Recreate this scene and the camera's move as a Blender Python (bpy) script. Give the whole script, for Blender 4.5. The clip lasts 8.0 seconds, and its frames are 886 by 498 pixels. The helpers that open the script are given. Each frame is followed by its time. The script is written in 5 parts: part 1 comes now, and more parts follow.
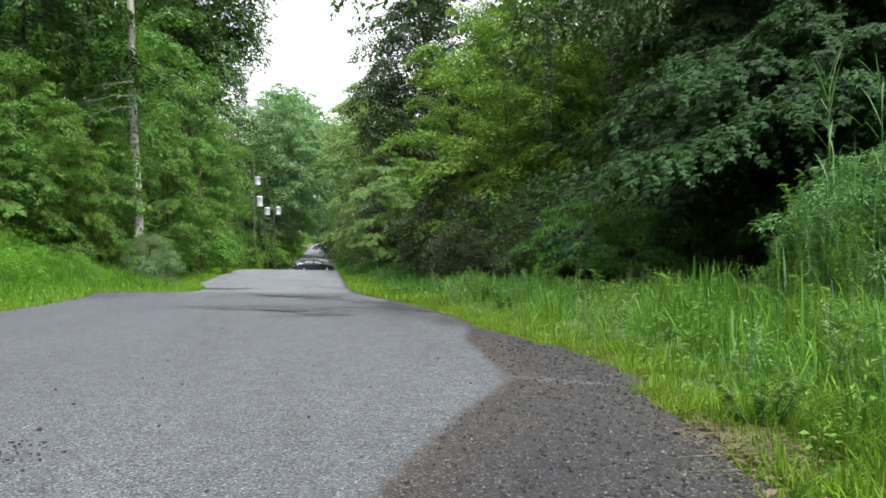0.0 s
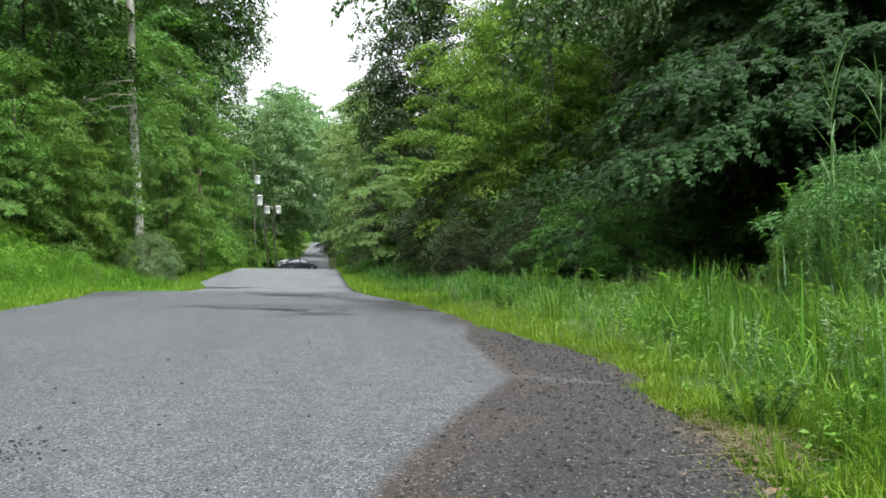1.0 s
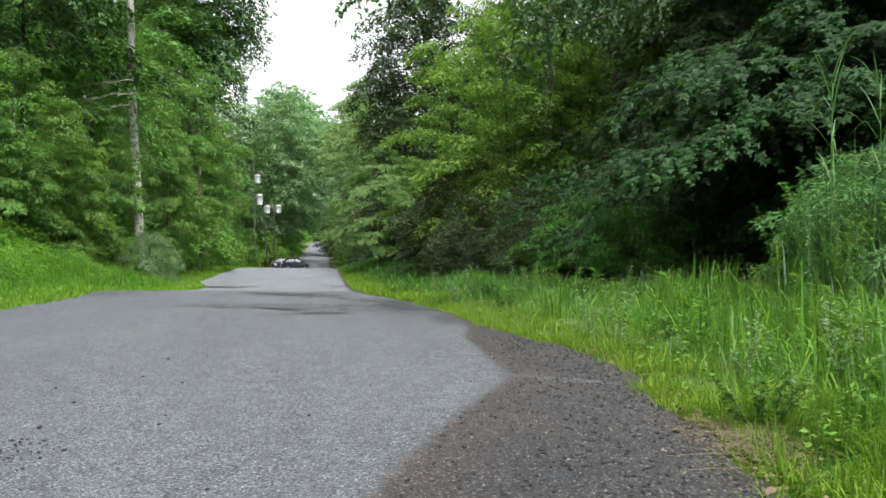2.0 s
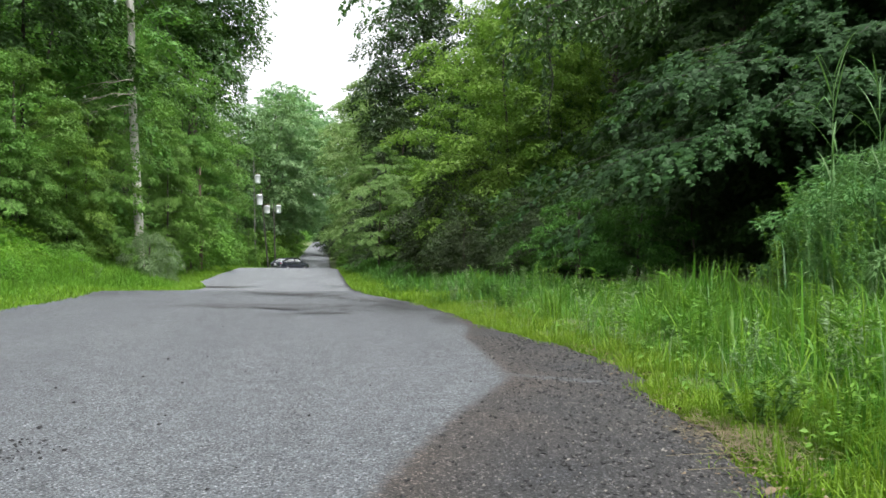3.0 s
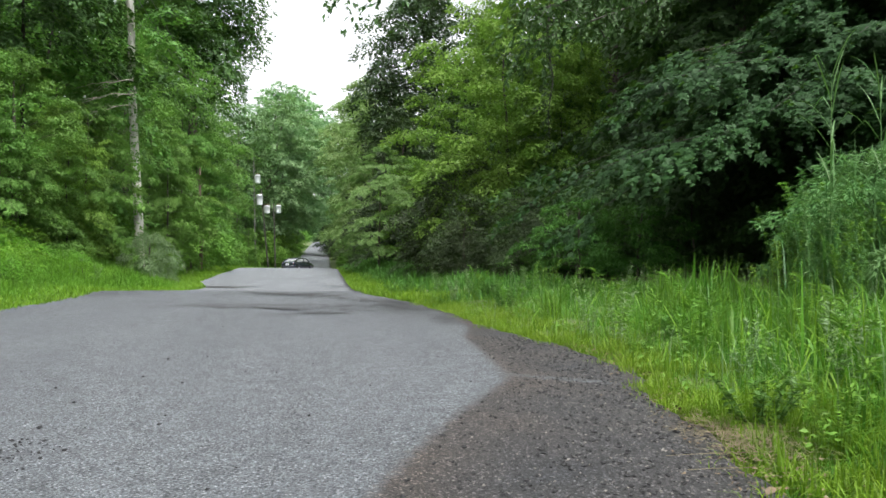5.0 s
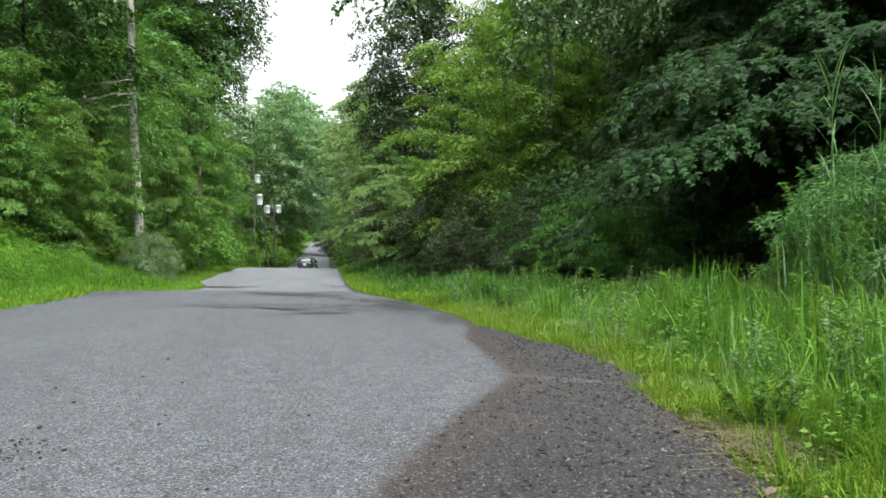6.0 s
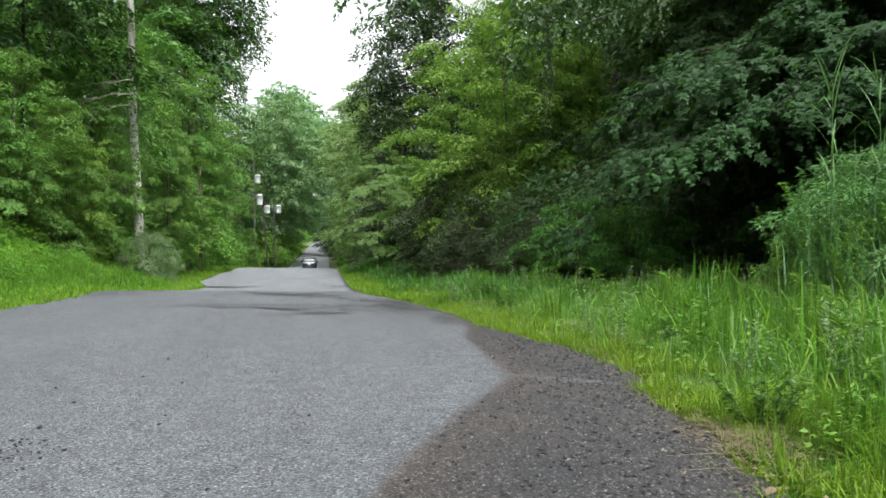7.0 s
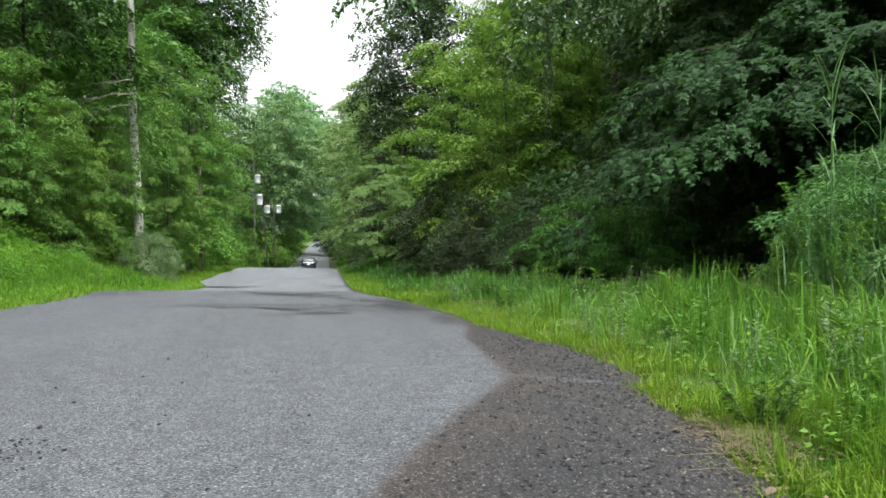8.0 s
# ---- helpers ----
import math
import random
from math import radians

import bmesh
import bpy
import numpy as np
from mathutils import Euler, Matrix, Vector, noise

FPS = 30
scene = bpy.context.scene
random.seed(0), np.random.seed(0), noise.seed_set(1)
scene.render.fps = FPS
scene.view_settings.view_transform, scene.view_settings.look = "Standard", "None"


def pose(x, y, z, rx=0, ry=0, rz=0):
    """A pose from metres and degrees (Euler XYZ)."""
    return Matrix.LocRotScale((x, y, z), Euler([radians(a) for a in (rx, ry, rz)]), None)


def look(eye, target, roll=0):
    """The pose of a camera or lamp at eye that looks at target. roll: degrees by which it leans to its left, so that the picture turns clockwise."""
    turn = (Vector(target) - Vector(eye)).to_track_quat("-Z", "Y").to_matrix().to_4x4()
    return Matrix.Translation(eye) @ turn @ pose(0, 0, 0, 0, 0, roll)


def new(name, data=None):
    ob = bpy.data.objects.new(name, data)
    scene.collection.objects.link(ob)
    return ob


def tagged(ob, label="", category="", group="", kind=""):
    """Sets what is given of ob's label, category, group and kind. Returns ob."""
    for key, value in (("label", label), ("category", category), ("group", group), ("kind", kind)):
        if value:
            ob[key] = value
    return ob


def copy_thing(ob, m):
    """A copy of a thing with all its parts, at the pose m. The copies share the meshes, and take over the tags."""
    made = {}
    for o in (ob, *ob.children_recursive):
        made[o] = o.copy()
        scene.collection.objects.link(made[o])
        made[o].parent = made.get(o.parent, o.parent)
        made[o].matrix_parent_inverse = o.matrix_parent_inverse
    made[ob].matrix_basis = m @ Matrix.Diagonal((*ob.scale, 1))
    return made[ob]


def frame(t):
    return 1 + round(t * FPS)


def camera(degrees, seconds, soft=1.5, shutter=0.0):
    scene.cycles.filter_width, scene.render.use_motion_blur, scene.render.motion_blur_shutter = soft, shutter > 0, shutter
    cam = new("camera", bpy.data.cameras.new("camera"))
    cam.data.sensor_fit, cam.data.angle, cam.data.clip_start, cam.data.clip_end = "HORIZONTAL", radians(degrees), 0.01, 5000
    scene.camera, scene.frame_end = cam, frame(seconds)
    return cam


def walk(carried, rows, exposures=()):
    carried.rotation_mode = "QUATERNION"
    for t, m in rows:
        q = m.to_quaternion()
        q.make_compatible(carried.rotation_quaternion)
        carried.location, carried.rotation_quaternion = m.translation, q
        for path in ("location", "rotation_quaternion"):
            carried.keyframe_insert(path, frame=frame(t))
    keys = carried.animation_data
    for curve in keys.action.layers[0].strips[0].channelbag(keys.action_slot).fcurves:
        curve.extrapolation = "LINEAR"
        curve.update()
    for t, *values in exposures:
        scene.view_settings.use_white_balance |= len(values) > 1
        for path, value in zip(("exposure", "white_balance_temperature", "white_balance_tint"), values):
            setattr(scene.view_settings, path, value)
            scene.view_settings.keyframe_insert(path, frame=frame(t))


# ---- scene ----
cam = camera(60, 8.0, soft=1.55)

# the phone stands low on the shoulder of the road; the road runs along +y
EYE = Vector((0.0, 0.0, 0.65))
YAW, PITCH = radians(9.37), radians(0.80)


def cam_pose(extra):
    p = PITCH + radians(extra)
    way = Vector((math.sin(YAW) * math.cos(p), math.cos(YAW) * math.cos(p), math.sin(p)))
    return look(EYE, EYE + way)


walk(cam, [(0.0, cam_pose(0.127)), (0.3, cam_pose(0.07)), (0.6, cam_pose(0.05)), (1.0, cam_pose(0.045)),
           (1.4, cam_pose(0.01)), (1.7, cam_pose(0.0)), (4.0, cam_pose(0.0)), (8.0, cam_pose(0.0))])

# ---------------------------------------------------------------- light
world = bpy.data.worlds.new("overcast_sky")
scene.world = world
world.use_nodes = True
wn, wl = world.node_tree.nodes, world.node_tree.links
sky = wn.new("ShaderNodeTexSky")
sky.sky_type, sky.sun_disc = "NISHITA", False
sky.sun_elevation, sky.sun_rotation = radians(62), radians(164)
sky.air_density, sky.dust_density, sky.ozone_density = 1.0, 4.0, 1.0
grey = wn.new("ShaderNodeHueSaturation")
grey.inputs["Saturation"].default_value = 0.13
wl.new(sky.outputs[0], grey.inputs["Color"])
wl.new(grey.outputs[0], wn["Background"].inputs["Color"])
wn["Background"].inputs["Strength"].default_value = 0.15

sun_data = bpy.data.lights.new("sun", "SUN")
sun_data.energy, sun_data.angle, sun_data.color = 1.4, radians(30), (1.0, 0.98, 0.94)
sun = new("sun", sun_data)
# the sky's sun_rotation turns clockwise from +y
SUN_UP, SUN_TURN = radians(62), radians(164)
sun.matrix_world = look((math.sin(SUN_TURN) * math.cos(SUN_UP) * 60, math.cos(SUN_TURN) * math.cos(SUN_UP) * 60, math.sin(SUN_UP) * 60), (0, 0, 0))
scene.view_settings.exposure = 1.6


# ---------------------------------------------------------------- materials
def nodes_of(name):
    m = bpy.data.materials.new(name)
    m.use_nodes = True
    n, l = m.node_tree.nodes, m.node_tree.links
    return m, n, l, n["Principled BSDF"]


def ramp(n, stops, interpolation="LINEAR"):
    r = n.new("ShaderNodeValToRGB")
    r.color_ramp.interpolation = interpolation
    e = r.color_ramp.elements
    e[0].position, e[0].color = stops[0][0], (*stops[0][1], 1)
    e[1].position, e[1].color = stops[-1][0], (*stops[-1][1], 1)
    for p, c in stops[1:-1]:
        k = e.new(p)
        k.color = (*c, 1)
    return r


def noise_tex(n, l, scale, detail=4.0, rough=0.6, vector=None, kind="FBM"):
    t = n.new("ShaderNodeTexNoise")
    t.inputs["Scale"].default_value, t.inputs["Detail"].default_value = scale, detail
    t.inputs["Roughness"].default_value = rough
    if vector is not None:
        l.new(vector, t.inputs["Vector"])
    return t


def mix_col(n, l, fac, a, b, blend="MIX"):
    m = n.new("ShaderNodeMix")
    m.data_type, m.blend_type = "RGBA", blend
    for sock, v in ((m.inputs[0], fac), (m.inputs[6], a), (m.inputs[7], b)):
        if hasattr(v, "links"):
            l.new(v, sock)
        elif isinstance(v, tuple):
            sock.default_value = (*v, 1)
        else:
            sock.default_value = v
    return m.outputs[2]


def math_node(n, l, op, a, b=0.0, clamp=False):
    m = n.new("ShaderNodeMath")
    m.operation, m.use_clamp = op, clamp
    for sock, v in ((m.inputs[0], a), (m.inputs[1], b)):
        if hasattr(v, "links"):
            l.new(v, sock)
        else:
            sock.default_value = v
    return m.outputs[0]


def bump(n, l, height, strength, distance, target):
    b = n.new("ShaderNodeBump")
    b.inputs["Strength"].default_value, b.inputs["Distance"].default_value = strength, distance
    l.new(height, b.inputs["Height"])
    l.new(b.outputs[0], target.inputs["Normal"])


def leaf_material(name, dark, mid, light, translucent=0.3, rough=0.55, tint=0.12, patch=0.5):
    """Leaves: each leaf, each plant and each stretch of a plant differs a little."""
    m, n, l, p = nodes_of(name)
    geo, info = n.new("ShaderNodeNewGeometry"), n.new("ShaderNodeObjectInfo")
    r = ramp(n, [(0.0, dark), (0.5, mid), (0.93, light), (1.0, tuple(min(1, c * 1.25 + 0.01) for c in light))])
    big = noise_tex(n, l, patch, 2.0, 0.5, geo.outputs["Position"])
    v = math_node(n, l, "MULTIPLY", geo.outputs["Random Per Island"], 0.4)
    w = math_node(n, l, "MULTIPLY", math_node(n, l, "SUBTRACT", big.outputs[0], 0.3), 1.3)
    l.new(math_node(n, l, "ADD", v, w, True), r.inputs[0])
    hs = n.new("ShaderNodeHueSaturation")
    l.new(math_node(n, l, "ADD", math_node(n, l, "MULTIPLY", math_node(n, l, "SUBTRACT", info.outputs["Random"], 0.5), 0.024), 0.5), hs.inputs["Hue"])
    l.new(math_node(n, l, "ADD", math_node(n, l, "MULTIPLY", info.outputs["Random"], tint * 1.6), 1.0 - tint * 0.8), hs.inputs["Value"])
    l.new(r.outputs[0], hs.inputs["Color"])
    l.new(hs.outputs[0], p.inputs["Base Color"])
    p.inputs["Roughness"].default_value = rough
    p.inputs["Specular IOR Level"].default_value = 0.3
    t = n.new("ShaderNodeBsdfTranslucent")
    l.new(mix_col(n, l, 0.5, hs.outputs[0], (0.12, 0.27, 0.02)), t.inputs["Color"])
    mx = n.new("ShaderNodeMixShader")
    mx.inputs[0].default_value = translucent
    l.new(p.outputs[0], mx.inputs[1])
    l.new(t.outputs[0], mx.inputs[2])
    l.new(mx.outputs[0], n["Material Output"].inputs["Surface"])
    return m


LEAF_MID = leaf_material("leaf_green", (0.047, 0.112, 0.022), (0.094, 0.212, 0.042), (0.155, 0.31, 0.064), 0.44)
LEAF_YELLOW = leaf_material("leaf_yellow_green", (0.08, 0.165, 0.024), (0.152, 0.28, 0.044), (0.215, 0.35, 0.066), 0.44)
# blue-green lowered further, so it carries shade from the canopy overhead
LEAF_BLUE_SHADED = leaf_material("leaf_shaded_blue_green", (0.009, 0.031, 0.0066), (0.017, 0.053, 0.0115), (0.033, 0.085, 0.0225), 0.22, 0.65)
# olive of the far leaning trees, lightened to carry some distance haze
LEAF_OLIVE = leaf_material("leaf_olive", (0.1, 0.165, 0.052), (0.17, 0.25, 0.086), (0.23, 0.315, 0.12), 0.42)
# dull olive with the shade under the trees put into the colour
LEAF_OLIVE_SHADED = leaf_material("leaf_shaded_olive", (0.014, 0.026, 0.009), (0.025, 0.043, 0.015), (0.041, 0.064, 0.023), 0.15)
# deep green that also carries the gloom under a closed canopy
LEAF_DEEP_SHADED = leaf_material("leaf_shaded_deep_green", (0.018, 0.05, 0.012), (0.035, 0.088, 0.02), (0.06, 0.132, 0.032), 0.2)
LEAF_VINE = leaf_material("leaf_vine", (0.014, 0.031, 0.011), (0.027, 0.058, 0.02), (0.046, 0.09, 0.033), 0.2)
LEAF_PALE = leaf_material("leaf_pale_green", (0.11, 0.21, 0.065), (0.19, 0.34, 0.115), (0.27, 0.42, 0.16), 0.45)
LEAF_SAPLING = leaf_material("leaf_sapling", (0.065, 0.145, 0.028), (0.125, 0.255, 0.052), (0.19, 0.335, 0.085), 0.42)
LEAF_GREY = leaf_material("leaf_grey_green", (0.1, 0.165, 0.075), (0.16, 0.24, 0.115), (0.23, 0.32, 0.17))
LEAF_WEED = leaf_material("leaf_weed", (0.052, 0.13, 0.016), (0.1, 0.215, 0.026), (0.16, 0.295, 0.042), 0.4, 0.55, 0.2, 1.2)
LEAF_FRESH = leaf_material("leaf_fresh_weed", (0.06, 0.155, 0.01), (0.11, 0.25, 0.018), (0.165, 0.32, 0.03), 0.4, 0.55, 0.12, 1.2)
LEAF_HERB = leaf_material("leaf_herb", (0.026, 0.08, 0.012), (0.055, 0.145, 0.022), (0.1, 0.21, 0.04), 0.3, 0.55, 0.15, 2.0)
LEAF_CANOPY = leaf_material("leaf_canopy", (0.015, 0.044, 0.008), (0.031, 0.082, 0.014), (0.056, 0.135, 0.023), 0.3)
LEAF_THICKET = leaf_material("leaf_thicket", (0.036, 0.105, 0.028), (0.08, 0.19, 0.055), (0.15, 0.28, 0.105), 0.3, 0.55, 0.2, 1.2)
# distance haze is painted in: far leaves are paler and bluer
LEAF_FAR_HAZE = leaf_material("leaf_far_haze_green", (0.12, 0.21, 0.105), (0.175, 0.3, 0.14), (0.225, 0.36, 0.17), 0.45, patch=0.25)
GRASS = leaf_material("grass_blade", (0.026, 0.09, 0.008), (0.066, 0.172, 0.014), (0.125, 0.255, 0.03), 0.38, 0.5, 0.1, 0.9)
GRASS_EDGE = leaf_material("grass_blade_yellow", (0.075, 0.158, 0.01), (0.128, 0.235, 0.014), (0.19, 0.285, 0.032), 0.4, 0.5, 0.1, 1.5)
# grass blade again, darker and bluer to paint in shade from the trees
VERGE_SHADED = leaf_material("shaded_verge_grass_blade", (0.024, 0.08, 0.013), (0.052, 0.14, 0.021), (0.095, 0.205, 0.036), 0.35, 0.5, 0.1, 0.8)
BANK = leaf_material("bank_grass_blade", (0.055, 0.15, 0.012), (0.1, 0.225, 0.018), (0.16, 0.3, 0.035), 0.4, 0.5, 0.1, 0.8)
REED = leaf_material("reed_blade", (0.038, 0.108, 0.03), (0.075, 0.172, 0.05), (0.15, 0.25, 0.1), 0.3, 0.45, 0.1, 1.0)
STRAW = leaf_material("dry_straw", (0.1, 0.078, 0.045), (0.17, 0.14, 0.085), (0.27, 0.235, 0.155), 0.02, 0.7, 0.1, 3.0)


def bark_material(name, a, b, scale=14.0):
    m, n, l, p = nodes_of(name)
    tc, mp = n.new("ShaderNodeTexCoord"), n.new("ShaderNodeMapping")
    mp.inputs["Scale"].default_value = (1, 1, 0.18)
    l.new(tc.outputs["Object"], mp.inputs["Vector"])
    t = noise_tex(n, l, scale, 6, 0.7, mp.outputs[0])
    big = noise_tex(n, l, 1.3, 3, 0.6, tc.outputs["Object"])
    r = ramp(n, [(0.3, a), (0.7, b)])
    l.new(t.outputs[0], r.inputs[0])
    l.new(mix_col(n, l, math_node(n, l, "MULTIPLY", big.outputs[0], 0.4), r.outputs[0], tuple(c * 0.6 for c in a)), p.inputs["Base Color"])
    p.inputs["Roughness"].default_value = 0.9
    bump(n, l, t.outputs[0], 0.8, 0.02, p)
    return m


BARK = bark_material("bark", (0.035, 0.029, 0.023), (0.1, 0.085, 0.068))
# the bark above at half brightness, crown shade put into its colour
BARK_SHADED = bark_material("shaded_bark", (0.018, 0.015, 0.012), (0.05, 0.043, 0.035))
DEADWOOD = bark_material("dead_wood", (0.2, 0.18, 0.15), (0.4, 0.37, 0.32))
REDBARK = bark_material("red_brown_bark", (0.085, 0.06, 0.045), (0.17, 0.12, 0.09))
POLEWOOD = bark_material("weathered_pole_wood", (0.34, 0.33, 0.3), (0.72, 0.7, 0.66), 7)
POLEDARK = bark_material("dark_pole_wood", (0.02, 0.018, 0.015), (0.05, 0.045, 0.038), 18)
POLEGREY = bark_material("grey_pole_wood", (0.05, 0.055, 0.045), (0.11, 0.115, 0.1), 12)


def asphalt_material():
    m, n, l, p = nodes_of("worn_asphalt")
    geo, at = n.new("ShaderNodeNewGeometry"), n.new("ShaderNodeAttribute")
    at.attribute_name = "silt"
    pos = geo.outputs["Position"]
    # aggregate
    vo = n.new("ShaderNodeTexVoronoi")
    vo.inputs["Scale"].default_value = 145
    l.new(pos, vo.inputs["Vector"])
    stone = ramp(n, [(0.0, (0.012, 0.014, 0.017)), (0.14, (0.036, 0.041, 0.046)), (0.36, (0.086, 0.095, 0.104)), (0.75, (0.126, 0.138, 0.149)), (0.92, (0.18, 0.192, 0.202)), (1.0, (0.33, 0.345, 0.355))])
    sep = n.new("ShaderNodeSeparateColor")
    l.new(vo.outputs["Color"], sep.inputs[0])
    l.new(sep.outputs[0], stone.inputs[0])
    gap = ramp(n, [(0.35, (0.985, 1.0, 1.035)), (0.75, (0.45, 0.455, 0.465))])
    l.new(vo.outputs["Distance"], gap.inputs[0])
    col = mix_col(n, l, 1.0, stone.outputs[0], gap.outputs[0], "MULTIPLY")
    # wear, long streaks along the wheel paths and broad stains
    mp = n.new("ShaderNodeMapping")
    mp.inputs["Scale"].default_value = (1.0, 0.16, 1)
    l.new(pos, mp.inputs["Vector"])
    streak = noise_tex(n, l, 1.4, 5, 0.62, mp.outputs[0])
    sr = ramp(n, [(0.3, (0.86, 0.86, 0.87)), (0.7, (1.1, 1.1, 1.09))])
    l.new(streak.outputs[0], sr.inputs[0])
    col = mix_col(n, l, 1.0, col, sr.outputs[0], "MULTIPLY")
    st = noise_tex(n, l, 6.0, 6, 0.7, pos)
    s2 = ramp(n, [(0.25, (0.7, 0.69, 0.68)), (0.6, (1.06, 1.06, 1.06))])
    l.new(st.outputs[0], s2.inputs[0])
    col = mix_col(n, l, 1.0, col, s2.outputs[0], "MULTIPLY")
    # the older, paler pavement past the dip
    old = n.new("ShaderNodeAttribute")
    old.attribute_name = "age"
    col = mix_col(n, l, old.outputs["Fac"], col, mix_col(n, l, 1.0, col, (1.72, 1.7, 1.68), "MULTIPLY"))
    # damp, tarry patches, broken up by the grain
    sta = n.new("ShaderNodeAttribute")
    sta.attribute_name = "stain"
    smp = n.new("ShaderNodeMapping")
    smp.inputs["Scale"].default_value = (1.0, 1.7, 1)
    l.new(pos, smp.inputs["Vector"])
    brk = noise_tex(n, l, 3.2, 6, 0.72, smp.outputs[0])
    br = ramp(n, [(0.34, (0.1, 0.1, 0.1)), (0.56, (1, 1, 1))])
    l.new(brk.outputs[0], br.inputs[0])
    col = mix_col(n, l, math_node(n, l, "MULTIPLY", sta.outputs["Fac"], br.outputs[0], True), col, mix_col(n, l, 1.0, col, (0.24, 0.24, 0.24), "MULTIPLY"))
    # washed-on brown grit and dark chips of the shoulder
    v2 = n.new("ShaderNodeTexVoronoi")
    v2.inputs["Scale"].default_value = 150
    l.new(pos, v2.inputs["Vector"])
    sp2 = n.new("ShaderNodeSeparateColor")
    l.new(v2.outputs["Color"], sp2.inputs[0])
    grit = ramp(n, [(0.0, (0.006, 0.006, 0.0065)), (0.4, (0.019, 0.018, 0.0182)), (0.75, (0.04, 0.037, 0.036)), (0.92, (0.075, 0.07, 0.066)), (1.0, (0.2, 0.19, 0.18))])
    l.new(sp2.outputs[1], grit.inputs[0])
    tone = noise_tex(n, l, 1.1, 5, 0.65, pos)
    tr = ramp(n, [(0.35, (0.68, 0.72, 0.78)), (0.66, (1.15, 1.06, 0.97))])
    l.new(tone.outputs[0], tr.inputs[0])
    gcol = mix_col(n, l, 1.0, grit.outputs[0], tr.outputs[0], "MULTIPLY")
    # brown dust near the clean asphalt, blue-grey stone farther in
    du = n.new("ShaderNodeAttribute")
    du.attribute_name = "dust"
    gcol = mix_col(n, l, 1.0, gcol, mix_col(n, l, du.outputs["Fac"], (0.8, 0.88, 0.98), (1.15, 1.06, 1.0)), "MULTIPLY")
    edge = noise_tex(n, l, 16.0, 6, 0.75, pos)
    f = math_node(n, l, "ADD", at.outputs["Fac"], math_node(n, l, "MULTIPLY", math_node(n, l, "SUBTRACT", edge.outputs[0], 0.5), 0.75))
    fr = ramp(n, [(0.36, (0, 0, 0)), (0.66, (1, 1, 1))])
    l.new(f, fr.inputs[0])
    l.new(mix_col(n, l, fr.outputs[0], col, gcol), p.inputs["Base Color"])
    p.inputs["Roughness"].default_value = 0.7
    p.inputs["Specular IOR Level"].default_value = 0.45
    hgt = math_node(n, l, "SUBTRACT", 1.0, vo.outputs["Distance"])
    rough_grit = math_node(n, l, "MULTIPLY", math_node(n, l, "ADD", math_node(n, l, "SUBTRACT", 1.0, v2.outputs["Distance"]), tone.outputs[0]), 1.6)
    lift = n.new("ShaderNodeMix")
    l.new(fr.outputs[0], lift.inputs[0])
    l.new(hgt, lift.inputs[2])
    l.new(rough_grit, lift.inputs[3])
    bump(n, l, lift.outputs[0], 0.7, 0.007, p)
    return m


def plain(name, col, rough=0.5, metal=0.0, vary=0.15, scale=8.0, coat=0.0):
    m, n, l, p = nodes_of(name)
    tc = n.new("ShaderNodeTexCoord")
    t = noise_tex(n, l, scale, 5, 0.65, tc.outputs["Object"])
    r = ramp(n, [(0.3, tuple(c * (1 - vary) for c in col)), (0.7, tuple(min(1, c * (1 + vary)) for c in col))])
    l.new(t.outputs[0], r.inputs[0])
    l.new(r.outputs[0], p.inputs["Base Color"])
    rr = ramp(n, [(0.3, (rough * 0.85,) * 3), (0.7, (min(1, rough * 1.15),) * 3)])
    l.new(t.outputs[0], rr.inputs[0])
    l.new(rr.outputs[0], p.inputs["Roughness"])
    p.inputs["Metallic"].default_value = metal
    p.inputs["Coat Weight"].default_value = coat
    p.inputs["Coat Roughness"].default_value = 0.05
    return m


ASPHALT = asphalt_material()
DRYLEAF = plain("dry_brown_leaf", (0.11, 0.078, 0.042), 0.7, vary=0.4, scale=40)
TYREMARK = plain("tyre_scuff", (0.098, 0.105, 0.112), 0.8, vary=0.25, scale=60)
TAR = plain("tar_patch", (0.03, 0.031, 0.033), 0.8, vary=0.4, scale=30)
CHIP = plain("asphalt_chip", (0.017, 0.017, 0.018), 0.85, vary=0.5, scale=60)
PEBBLE = plain("pale_pebble", (0.15, 0.142, 0.13), 0.85, vary=0.4, scale=60)


def ground_material():
    m, n, l, p = nodes_of("verge_soil")
    geo = n.new("ShaderNodeNewGeometry")
    a = noise_tex(n, l, 0.6, 5, 0.65, geo.outputs["Position"])
    b = noise_tex(n, l, 14, 6, 0.75, geo.outputs["Position"])
    r1 = ramp(n, [(0.3, (0.035, 0.075, 0.012)), (0.7, (0.08, 0.14, 0.022))])
    r2 = ramp(n, [(0.3, (0.05, 0.04, 0.025)), (0.7, (0.15, 0.12, 0.08))])
    l.new(a.outputs[0], r1.inputs[0])
    l.new(b.outputs[0], r2.inputs[0])
    l.new(mix_col(n, l, math_node(n, l, "MULTIPLY", b.outputs[0], 0.55), r1.outputs[0], r2.outputs[0]), p.inputs["Base Color"])
    p.inputs["Roughness"].default_value = 0.95
    bump(n, l, b.outputs[0], 0.9, 0.05, p)
    return m


SOIL = ground_material()


